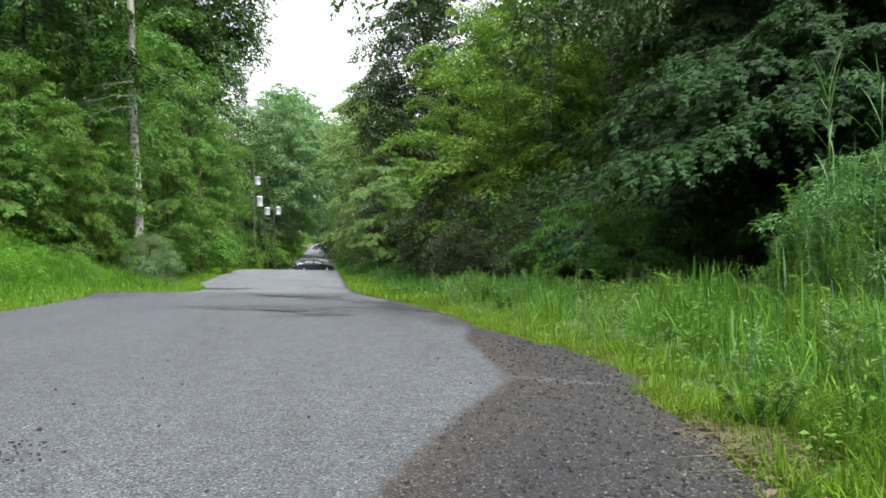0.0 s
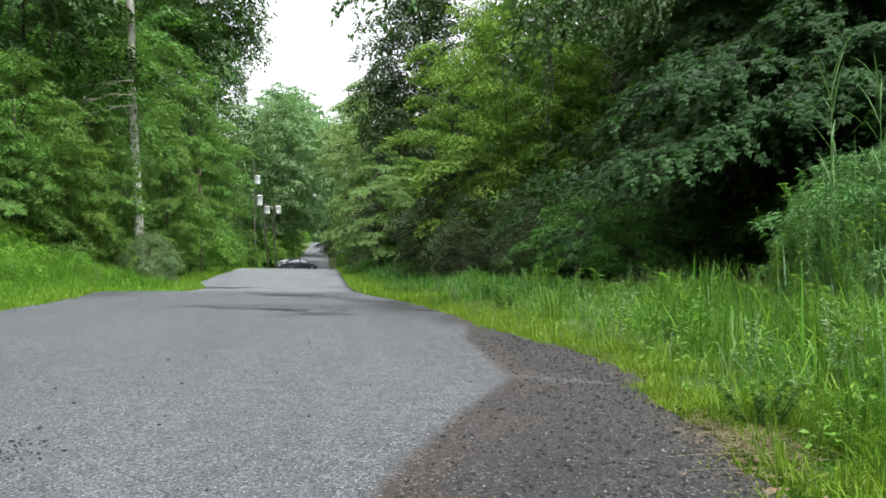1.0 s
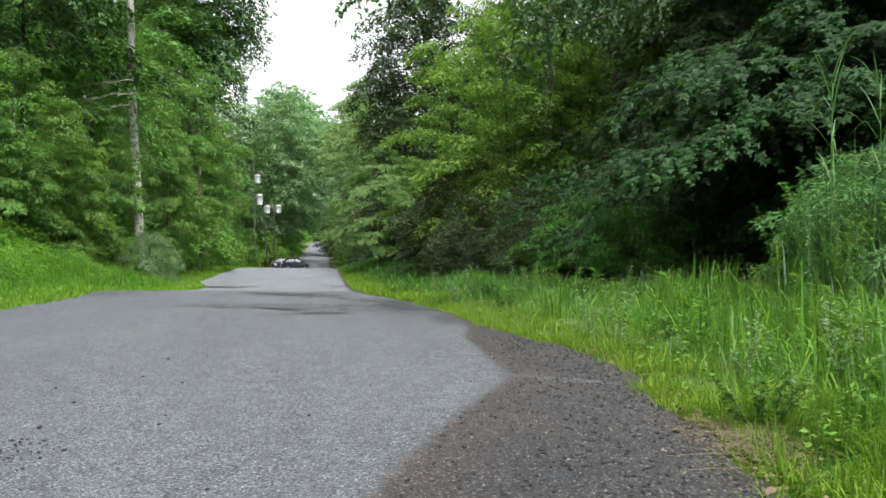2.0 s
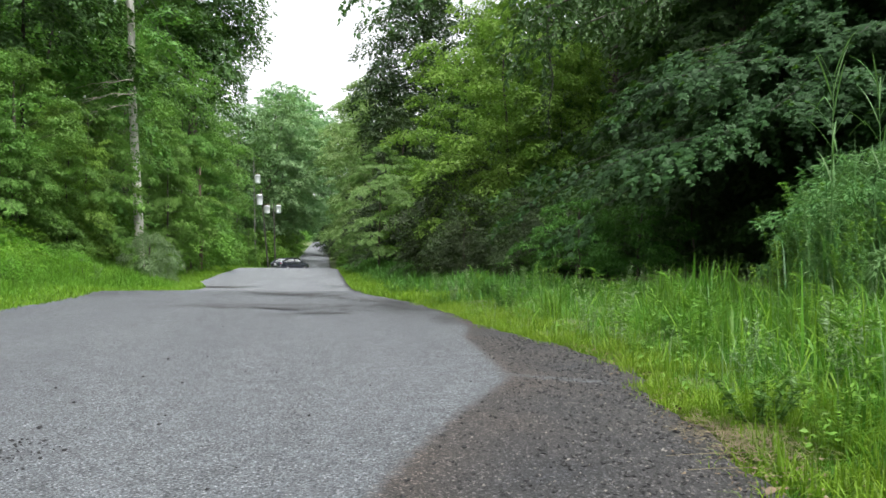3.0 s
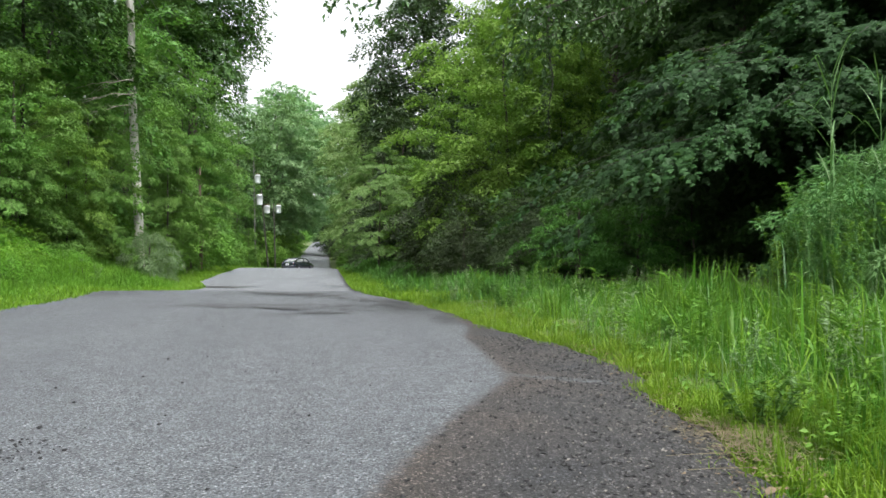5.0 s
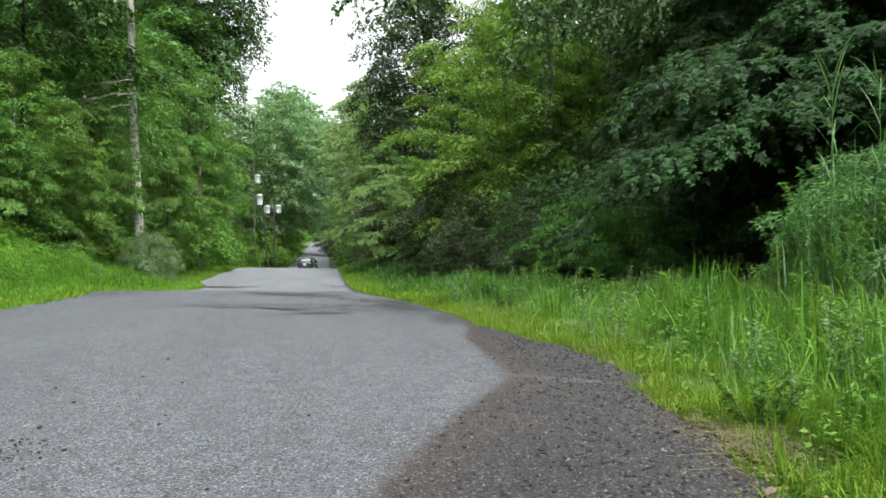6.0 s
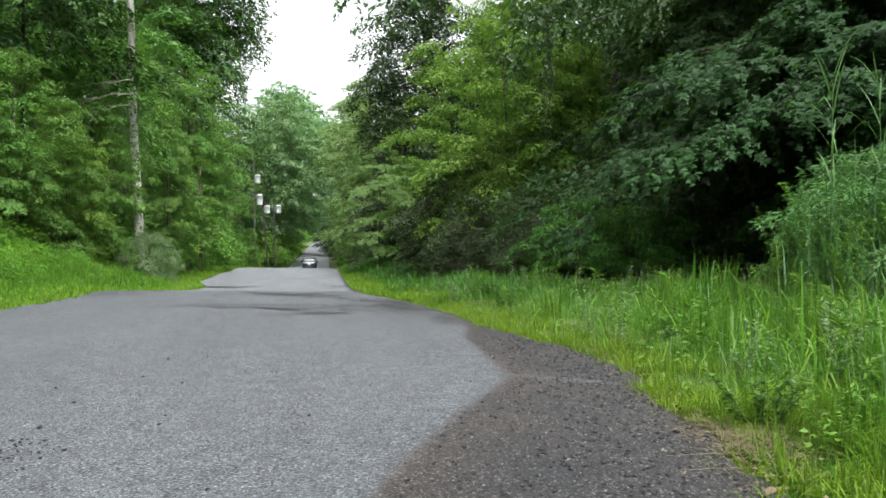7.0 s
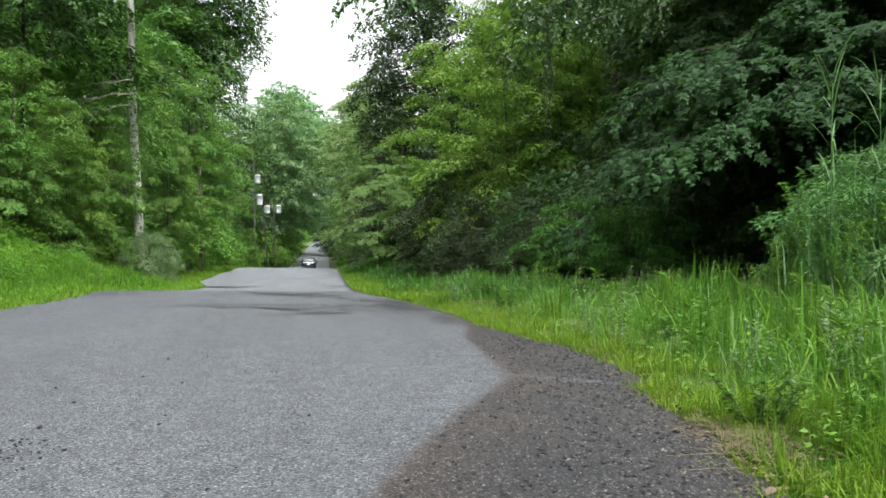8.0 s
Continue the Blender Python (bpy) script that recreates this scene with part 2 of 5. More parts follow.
# ---------------------------------------------------------------- mesh helpers
def mesh_of(name, verts, faces, material, smooth=False):
    """A mesh from arrays: verts (n, 3), faces (m, 3) or (m, 4)."""
    verts, faces = np.asarray(verts, dtype=np.float32), np.asarray(faces, dtype=np.int32)
    me = bpy.data.meshes.new(name)
    k = faces.shape[1]
    me.vertices.add(len(verts))
    me.vertices.foreach_set("co", verts.ravel())
    me.loops.add(faces.size)
    me.loops.foreach_set("vertex_index", faces.ravel())
    me.polygons.add(len(faces))
    me.polygons.foreach_set("loop_start", np.arange(0, faces.size, k, dtype=np.int32))
    me.polygons.foreach_set("use_smooth", np.full(len(faces), smooth))
    me.update(calc_edges=True)
    me.materials.append(material)
    return me


def part(name, data, material, parent, label="", smooth=False):
    """Links a bmesh or a mesh as one object under a thing or a part."""
    if isinstance(data, bmesh.types.BMesh):
        me = bpy.data.meshes.new(name)
        if smooth:
            for f in data.faces:
                f.smooth = True
        bmesh.ops.recalc_face_normals(data, faces=data.faces)
        data.to_mesh(me)
        data.free()
        me.materials.append(material)
    else:
        me = data
    ob = new(name, me)
    ob.parent = parent
    if label:
        tagged(ob, label)
    return ob


def unit(v):
    return v / np.maximum(np.linalg.norm(v, axis=-1, keepdims=True), 1e-9)


SIMPLE = (np.array([(0, 0, 0), (0.42, -0.31, 0.07), (1, 0, -0.08), (0.42, 0.31, 0.07)]), np.array([(0, 1, 2), (0, 2, 3)]))
SHARD = (np.array([(0.02, -0.3, 0.03), (1, 0.04, -0.08), (0.12, 0.34, 0.05)]), np.array([(0, 1, 2)]))
SLIVER = (np.array([(0, -0.12, 0.02), (1, 0.0, -0.12), (0.25, 0.17, 0.04)]), np.array([(0, 1, 2)]))
SLIM = (np.array([(0, 0, 0), (0.4, -0.13, 0.04), (1, 0, -0.12), (0.4, 0.13, 0.04)]), np.array([(0, 1, 2), (0, 2, 3)]))
_lobes = [(0, 0, 0), (0.2, -0.28, 0.02), (0.36, -0.58, -0.06), (0.5, -0.24, 0.03), (1.0, 0, -0.1), (0.5, 0.24, 0.03), (0.36, 0.58, -0.06), (0.2, 0.28, 0.02)]
MAPLE = (np.array(_lobes), np.array([(0, 1, 3), (1, 2, 3), (0, 3, 5), (3, 4, 5), (0, 5, 7), (5, 6, 7)]))


def leaf_arrays(c, d, nrm, size, shape):
    """Leaves at c, growing along d, facing nrm."""
    d = unit(d)
    s = unit(np.cross(nrm, d))
    n2 = np.cross(d, s)
    t, f = shape
    size = np.asarray(size).reshape(-1, 1, 1)
    v = c[:, None, :] + size * (t[None, :, 0:1] * d[:, None, :] + t[None, :, 1:2] * s[:, None, :] + t[None, :, 2:3] * n2[:, None, :])
    k = len(t)
    faces = (f[None, :, :] + (np.arange(len(c)) * k)[:, None, None]).reshape(-1, 3)
    return v.reshape(-1, 3), faces


def tubes(paths, sides=5):
    """Tapered tubes joined: paths is a list of (points, radii)."""
    vs, fs, base = [], [], 0
    for pts, rad in paths:
        pts, rad = np.asarray(pts, float), np.asarray(rad, float)
        k = len(pts)
        tang = unit(np.gradient(pts, axis=0))
        ref = np.where(np.abs(tang[:, 2:3]) > 0.9, np.array([[1.0, 0, 0]]), np.array([[0, 0, 1.0]]))
        a = unit(np.cross(tang, ref))
        b = np.cross(tang, a)
        ang = np.arange(sides) * 2 * math.pi / sides
        ring = pts[:, None] + rad[:, None, None] * (np.cos(ang)[None, :, None] * a[:, None] + np.sin(ang)[None, :, None] * b[:, None])
        vs.append(ring.reshape(-1, 3))
        i, j = np.meshgrid(np.arange(k - 1), np.arange(sides), indexing="ij")
        j2 = (j + 1) % sides
        fs.append(np.stack([i * sides + j, i * sides + j2, (i + 1) * sides + j2, (i + 1) * sides + j], -1).reshape(-1, 4) + base)
        base += k * sides
    return np.concatenate(vs), np.concatenate(fs)


# ---------------------------------------------------------------- the lie of the land
PROFILE_Y = [-80, 0, 13.5, 15.5, 17.5, 22, 30, 38, 49, 60, 72, 85, 94, 103, 113, 140, 180, 230, 290, 340, 420, 700, 2600]
PROFILE_Z = [0, 0, 0.0, 0.02, -0.06, -0.12, -0.06, 0.03, 0.085, -0.02, -0.33, -0.58, -0.6, -0.36, 0.05, 1.1, 2.7, 4.8, 7.3, 8.4, 8.6, 8, 8]
_py = np.linspace(-80, 700, 3121)
_pz = np.interp(_py, PROFILE_Y, PROFILE_Z)
_k = np.hanning(15)
_pz = np.convolve(np.pad(_pz, 7, mode="edge"), _k / _k.sum(), mode="valid")
LEFT_Y = [-80, 0, 8, 15.5, 17.5, 19.6, 22, 23.5, 26, 34, 49, 85, 113, 180, 300, 340, 420, 700]
LEFT_X = [-4.1, -4.1, -4.05, -4.0, -3.5, -2.95, -3.1, -3.35, -3.85, -4.28, -4.75, -3.9, -3.4, -2.6, -1.0, 0.0, 30, 150]
RIGHT_Y = [-80, -1, 1.0, 1.95, 2.5, 3.0, 3.65, 4.4, 5.05, 6.1, 7.4, 10.2, 11.9, 13.2, 14.4, 17.5, 22, 27, 42, 49, 85, 113, 180, 300, 340, 420, 700]
RIGHT_X = [1.0, 1.0, 1.08, 1.2, 1.37, 1.46, 1.58, 1.77, 1.8, 1.7, 1.56, 1.49, 1.36, 1.14, 0.9, 0.86, 0.93, 1.0, 1.22, 1.42, 1.8, 1.9, 2.7, 4.3, 5.2, 35, 155]


def profile(y):
    return np.interp(y, _py, _pz)


def road_height(x, y):
    """The road's surface: both crests are higher towards the woods."""
    x, y = np.asarray(x, float), np.asarray(y, float)
    near = 0.055 * np.exp(-((y - 15.2) / 1.3) ** 2) * np.clip((0.9 - x) / 3.2, 0, 1)
    return profile(y) + near - 0.019 * np.clip(x + 0.5, -4.5, 2.2) * np.exp(-((y - 49) / 9) ** 2)


def left_edge(y):
    return np.interp(y, LEFT_Y, LEFT_X)


def right_edge(y):
    return np.interp(y, RIGHT_Y, RIGHT_X)


def land(x, y):
    """Height of the verge and the woods' floor."""
    x, y = np.asarray(x, float), np.asarray(y, float)
    off = np.maximum(np.maximum(x - right_edge(y), left_edge(y) - x), 0)
    side = np.where(x > 0, 0.05, 0.06) * np.clip(off, 0, 14)
    lumps = 0.05 * np.sin(x * 1.7 + 0.6 * y) * np.sin(y * 0.9 + 1.3) * np.clip(off, 0, 1)
    return road_height(np.clip(x, left_edge(y), right_edge(y)), y) - 0.03 + side + lumps


# ---------------------------------------------------------------- ground and road
def spaced(start, first, grow, end, largest=40.0):
    out, step = [start], first
    while out[-1] < end:
        out.append(out[-1] + step)
        step = min(step * grow, largest)
    return np.array(out)


def grid_faces(rows, cols):
    i, j = np.meshgrid(np.arange(rows - 1), np.arange(cols - 1), indexing="ij")
    return np.stack([i * cols + j, i * cols + j + 1, (i + 1) * cols + j + 1, (i + 1) * cols + j], -1).reshape(-1, 4)


def make_ground():
    ys = np.concatenate([-spaced(4, 1.0, 1.3, 2500, 200)[::-1], np.arange(-3, 30, 0.5), spaced(30, 0.8, 1.06, 2600, 120)])
    half = np.concatenate([np.arange(0, 12, 0.5), spaced(12, 0.8, 1.2, 2500, 300)])
    xs = np.concatenate([-half[:0:-1], half])
    gx, gy = np.meshgrid(xs, ys)
    z = land(gx, gy)
    inside = (gx > left_edge(gy) - 0.3) & (gx < right_edge(gy) + 0.3)
    z = np.where(inside, z - 0.06, z)
    me = mesh_of("ground", np.stack([gx, gy, z], -1).reshape(-1, 3), grid_faces(len(ys), len(xs)), SOIL, True)
    tagged(new("ground", me), "soil and leaf litter under the roadside grass and woods", "ground", kind="structure")


# edge of the brown grit that has washed over the shoulder
SILT_Y = [-3, 0.5, 1.6, 2.11, 2.52, 3.12, 3.65, 4.07, 4.67, 5.24, 6.34, 6.9, 7.4, 8.7, 10.2, 13, 15]
SILT_X = [-0.6, -0.3, -0.05, 0.14, 0.30, 0.55, 0.82, 1.02, 1.1, 1.15, 1.22, 1.36, 1.46, 1.53, 1.48, 1.3, 1.1]
# old damp and tarry patches: middle, reach across and along the road, depth
STAINS = ((-0.9, 11.4, 1.5, 0.4, 0.8), (0.5, 11.0, 1.0, 0.35, 0.7), (-0.4, 14.4, 1.1, 0.4, 0.8), (1.15, 10.8, 0.5, 1.9, 1.3), (1.4, 8.4, 0.2, 1.0, 1.2), (1.0, 12.3, 0.45, 0.6, 0.8),
          (-0.1, 9.5, 0.55, 0.3, 0.7), (-3.7, 14.4, 0.8, 0.7, 0.8), (-2.6, 12.6, 0.7, 0.3, 0.35), (0.7, 21.5, 0.5, 1.2, 0.5), (-1.2, 29.5, 1.4, 0.8, 0.45))


def make_road():
    ys = np.concatenate([np.arange(-12, 1.2, 0.6), np.arange(1.2, 9, 0.07), spaced(9, 0.08, 1.022, 640, 5.0)])
    s = np.linspace(0, 1, 92)
    yy = np.repeat(ys[:, None], len(s), 1)
    ragged = np.array([noise.noise(Vector((3.1, y * 1.6, 0))) * 0.10 + noise.noise(Vector((9.1, y * 6, 0))) * 0.05 for y in ys])
    ragged2 = np.array([noise.noise(Vector((5.7, y * 1.9, 2))) * 0.10 + noise.noise(Vector((1.1, y * 7, 4))) * 0.05 for y in ys])
    xl, xr = left_edge(ys) + ragged - 0.05, right_edge(ys) + ragged2 + 0.05
    xx = xl[:, None] + (xr - xl)[:, None] * s[None]
    crown = 0.045 * (1 - (2 * s - 1) ** 2)[None] - 0.02
    rut = -0.012 * (np.exp(-((xx + 0.4) / 0.3) ** 2) + np.exp(-((xx + 2.3) / 0.3) ** 2))
    zz = road_height(xx, yy) + crown * np.clip((yy - 20) / 30, 0, 1) + rut * np.clip((yy - 3) / 6, 0, 1)
    edge = np.interp(yy, SILT_Y, SILT_X)
    silt = np.clip(0.5 + (xx - edge) / 0.24, 0, 1)
    silt = np.where(yy > 15, np.clip(0.25 + (xx - xr[:, None] + 0.25) / 0.4, 0, 1), silt)
    silt = np.maximum(silt, np.clip(0.45 - (xx - xl[:, None]) / 0.35, 0, 0.7))
    for px, py, pr in ((-3.7, 15.6, 0.5), (-3.1, 15.9, 0.35), (-2.85, 22.2, 0.9)):
        silt = np.maximum(silt, 1.1 * np.exp(-(((xx - px) / (1.6 * pr)) ** 2 + ((yy - py) / pr) ** 2)))
    # a scraped pale line across the grit
    band = np.exp(-((yy - 4.19 + 0.92 * (xx - 1.16) - 0.02 * np.sin(xx * 9)) / 0.1) ** 2) * np.clip((xx - 1.05) / 0.12, 0, 1) * np.clip((1.64 - xx) / 0.1, 0, 1)
    silt = silt - 0.75 * band
    v = np.stack([xx, yy, zz], -1).reshape(-1, 3)
    f = grid_faces(len(ys), len(s))
    # the broken edge of the pavement
    rows, cols = len(ys), len(s)
    low = v.reshape(rows, cols, 3)[:, [0, -1]].copy()
    low[:, :, 2] -= 0.09
    low[:, 0, 0] -= 0.05
    low[:, 1, 0] += 0.05
    base = len(v)
    v = np.concatenate([v, low.reshape(-1, 3)])
    i = np.arange(rows - 1)
    fl = np.stack([i * cols, (i + 1) * cols, base + (i + 1) * 2, base + i * 2], -1)
    fr = np.stack([(i + 1) * cols + cols - 1, i * cols + cols - 1, base + i * 2 + 1, base + (i + 1) * 2 + 1], -1)
    me = mesh_of("road", v, np.concatenate([f, fl, fr]), ASPHALT, True)
    a = me.attributes.new("silt", "FLOAT", "POINT")
    a.data.foreach_set("value", np.concatenate([silt.ravel(), np.full(rows * 2, 0.9)]).astype(np.float32))
    g = me.attributes.new("age", "FLOAT", "POINT")
    d = me.attributes.new("dust", "FLOAT", "POINT")
    dust = np.clip(1.1 - (xx - edge) / 0.5 + 0.25 * np.sin(xx * 7 + yy * 3), 0, 1) * np.clip((14 - yy) / 6, 0, 1)
    d.data.foreach_set("value", np.concatenate([dust.ravel(), np.zeros(rows * 2)]).astype(np.float32))
    worn = np.clip((yy - 16.0 + 0.6 * np.sin(xx * 2.1)) / 2.0, 0, 1)
    g.data.foreach_set("value", np.concatenate([worn.ravel(), np.zeros(rows * 2)]).astype(np.float32))
    q = me.attributes.new("stain", "FLOAT", "POINT")
    stain = np.zeros_like(xx)
    for px, py, rx, ry, k in STAINS:
        stain = np.maximum(stain, k * np.exp(-(((xx - px) / rx) ** 2 + ((yy - py) / ry) ** 2)))
    q.data.foreach_set("value", np.concatenate([stain.ravel(), np.zeros(rows * 2)]).astype(np.float32))
    tagged(new("road", me), "worn grey asphalt country road with brown grit on its shoulder", "road", kind="structure")


def crack(x0, y0, x1, y1, width, seed, mat=None, name="tar_patch", label="dark ragged tar line along a crack in the road", wobble=0.3):
    """A ragged strip of old tar that follows a crack in the road."""
    rng = np.random.default_rng(seed)
    k = 90
    t = np.linspace(0, 1, k)
    wob = np.array([noise.noise(Vector((seed * 3.7, u * 7, 0))) + 0.5 * noise.noise(Vector((seed, u * 25, 5))) for u in t])
    wid = np.array([noise.noise(Vector((seed * 1.3, u * 9, 8))) + 0.6 * noise.noise(Vector((seed * 2, u * 30, 3))) for u in t])
    half = width * np.clip(0.3 + 1.1 * wid + rng.normal(0, 0.2, k), 0.015, 1.2) * np.sin(t * math.pi) ** 0.4 / 2
    dx, dy = x1 - x0, y1 - y0
    ln = math.hypot(dx, dy)
    nx, ny = -dy / ln, dx / ln
    jag = rng.normal(0, 0.03, k)
    cx, cy = x0 + dx * t + nx * (wob * wobble + jag * wobble / 0.3), y0 + dy * t + ny * (wob * wobble + jag * wobble / 0.3)
    a = np.stack([cx - nx * half, cy - ny * half], -1)
    c = np.stack([cx + nx * half, cy + ny * half], -1)
    xy = np.concatenate([a, c])
    v = np.column_stack([xy, road_height(xy[:, 0], xy[:, 1]) + 0.006])
    i = np.arange(k - 1)
    me = mesh_of(name, v, np.stack([i, i + 1, k + i + 1, k + i], -1), mat or TAR)
    tagged(new(name, me), label, "road patch", name.replace("_", " ") + "s on the road", "structure")


def chips(name, label, material, count, spread, size, seed):
    """Loose angular stones as one scatter."""
    rng = np.random.default_rng(seed)
    x, y = spread(rng, count)
    octa = unit(np.array([(1, 0, 0), (-1, 0, 0), (0, 1, 0), (0, -1, 0), (0, 0, 1), (0, 0, -1)], float))
    f = np.array([(0, 2, 4), (2, 1, 4), (1, 3, 4), (3, 0, 4), (2, 0, 5), (1, 2, 5), (3, 1, 5), (0, 3, 5)])
    s = size[0] + (size[1] - size[0]) * rng.random(count) ** 3
    v = octa[None] * (1 + rng.normal(0, 0.28, (count, 6, 1))) * s[:, None, None] * np.array([1.25, 1, 0.62])
    ang = rng.uniform(0, 6.28, count)
    ca, sa = np.cos(ang)[:, None], np.sin(ang)[:, None]
    vx, vy = v[..., 0] * ca - v[..., 1] * sa, v[..., 0] * sa + v[..., 1] * ca
    z = road_height(x, y) + s * 0.24 + 0.0015
    v = np.stack([vx + x[:, None], vy + y[:, None], v[..., 2] + z[:, None]], -1).reshape(-1, 3)
    faces = (f[None] + (np.arange(count) * 6)[:, None, None]).reshape(-1, 3)
    tagged(new(name, mesh_of(name, v, faces, material)), label, "gravel", kind="stuff")


def shoulder_spread(rng, n):
    y = 1.2 + rng.random(n) ** 1.5 * 5.2
    lo, hi = np.interp(y, SILT_Y, SILT_X), right_edge(y)
    return lo + (hi - lo) * (rng.random(n) ** 0.7) * 1.02, y


def road_spread(rng, n):
    y = 1.3 + rng.random(n) ** 1.5 * 12
    return rng.uniform(-4, 1.0, n), y


def heap_spread(rng, n):
    return rng.normal(-1.02, 0.1, n), rng.normal(2.8, 0.13, n)


# ---------------------------------------------------------------- trees and bushes
def bough_leaves(rng, c, out, size, n, leaf, tilt=0.4, flat=0.45, droop=0.25):
    """Leaves in the skins of flattened leafy masses at c (k, 3), reaching along out (k, 3)."""
    weight = size ** 2
    idx = rng.choice(len(c), n, p=weight / weight.sum())
    o = unit(out)[idx]
    side = unit(np.cross(o, np.array([[0, 0, 1.0]])))
    up = np.cross(side, o)
    w = unit(rng.normal(0, 1, (n, 3)))
    w[:, 2] = np.where(rng.random(n) < 0.85, np.abs(w[:, 2]), w[:, 2])
    s = size[idx]
    r = rng.uniform(0.8, 1.06, n)
    # ragged, tufted skin
    r *= 1 + 0.22 * np.sin(w[:, 0] * 7 + idx) * np.sin(w[:, 1] * 8 + idx * 1.7)
    p = c[idx] + o * (w[:, 0] * s * r)[:, None] + side * (w[:, 1] * s * r * 0.8)[:, None] + up * (w[:, 2] * s * r * flat)[:, None]
    p[:, 2] -= droop * np.maximum(w[:, 0], -0.3) ** 2 * s
    nrm = unit(o * w[:, :1] + side * w[:, 1:2] / 0.8 + up * w[:, 2:] / max(flat, 0.3)) + np.array([[0, 0, 0.45]]) + rng.normal(0, tilt, (n, 3))
    d = o * (w[:, :1] + 0.3) + side * w[:, 1:2] + rng.normal(0, 0.45, (n, 3)) + np.array([[0, 0, -0.35]])
    return p, d, nrm, leaf * rng.uniform(0.6, 1.25, n)


def build_tree(name, label, h, base, radius, leaf, boughs, leaves, mat, seed, shape=SHARD, lean=(0, 0), category="tree", bark=None,
               trunk_r=None, size=0.34, tilt=0.24, flat=0.46, droop=0.3, top=0.55, inner=0.3):
    """A tree about its foot: tapered trunk with limbs, and a crown of boughs of single leaves."""
    rng = np.random.default_rng(seed)
    thing = tagged(new(name), label, category)
    r0 = trunk_r or h * 0.013 + 0.03
    tz = np.linspace(0, 1, 9)
    wob = np.cumsum(rng.normal(0, 0.012 * h, (9, 2)), 0) * tz[:, None]
    pts = np.stack([wob[:, 0] + lean[0] * tz ** 1.5, wob[:, 1] + lean[1] * tz ** 1.5, -0.25 + tz * (h * 0.9 + 0.25)], -1)
    paths = [(pts, r0 * (1.15 - tz) ** 0.8 + 0.01)]
    # boughs: more at the rim than inside
    hf = (np.arange(boughs) + rng.random(boughs)) / boughs
    ang = np.arange(boughs) * 2.39996 + rng.normal(0, 0.35, boughs)
    prof = np.where(hf < top, 0.72 + 0.28 * np.sin(hf / top * math.pi / 2), np.cos(np.clip((hf - top) / (1.0 - top), 0, 1) * math.pi / 2 * 0.93) ** 0.7)
    lump = 1 + 0.22 * np.sin(ang * 2 + seed) + rng.normal(0, 0.13, boughs)
    rr = radius * prof * lump * (inner + (1 - inner) * np.sqrt(rng.random(boughs)))
    cz = base + (h - base) * hf
    ax, ay = np.interp(cz, pts[:, 2], pts[:, 0]), np.interp(cz, pts[:, 2], pts[:, 1])
    c = np.stack([ax + np.cos(ang) * rr, ay + np.sin(ang) * rr, cz], -1)
    out = np.stack([np.cos(ang), np.sin(ang), rng.normal(-0.1, 0.22, boughs) + 0.5 * (hf - 0.35)], -1)
    for i in range(0, boughs, 4):
        z0 = max(0.3, cz[i] - 0.45 * rr[i] - 0.2)
        p0 = np.array([np.interp(z0, pts[:, 2], pts[:, 0]), np.interp(z0, pts[:, 2], pts[:, 1]), z0])
        p2 = c[i] + unit(out[i]) * radius * size * 0.5
        p1 = (p0 + p2) / 2 + np.array([0, 0, 0.08 * rr[i]])
        rad = max(0.006, r0 * 0.17 * (1 - 0.6 * hf[i]))
        paths.append((np.array([p0, p1, p2]), [rad, rad * 0.6, rad * 0.15]))
    v, f = tubes(paths, 6)
    part("trunk", mesh_of("trunk", v, f, bark or BARK, True), None, thing, "grey-brown trunk with limbs")
    sz = radius * size * (1.1 - 0.45 * hf) * rng.uniform(0.7, 1.3, boughs)
    p, d, nr, s = bough_leaves(rng, c, out, sz, leaves, leaf, tilt, flat, droop)
    v, f = leaf_arrays(p, d, nr, s, shape)
    part("crown", mesh_of("crown", v, f, mat), None, thing)
    return thing


def plant(thing, x, y, scale=1.0, turn=0.0, sink=0.0):
    thing.matrix_world = pose(x, y, float(land(x, y)) - sink, 0, 0, turn) @ Matrix.Diagonal((scale, scale, scale, 1))


def plant_copy(thing, x, y, scale=1.0, turn=0.0):
    m = pose(x, y, float(land(x, y)), 0, 0, turn)
    k = copy_thing(thing, m)
    k.scale = (scale, scale, scale)
    return k


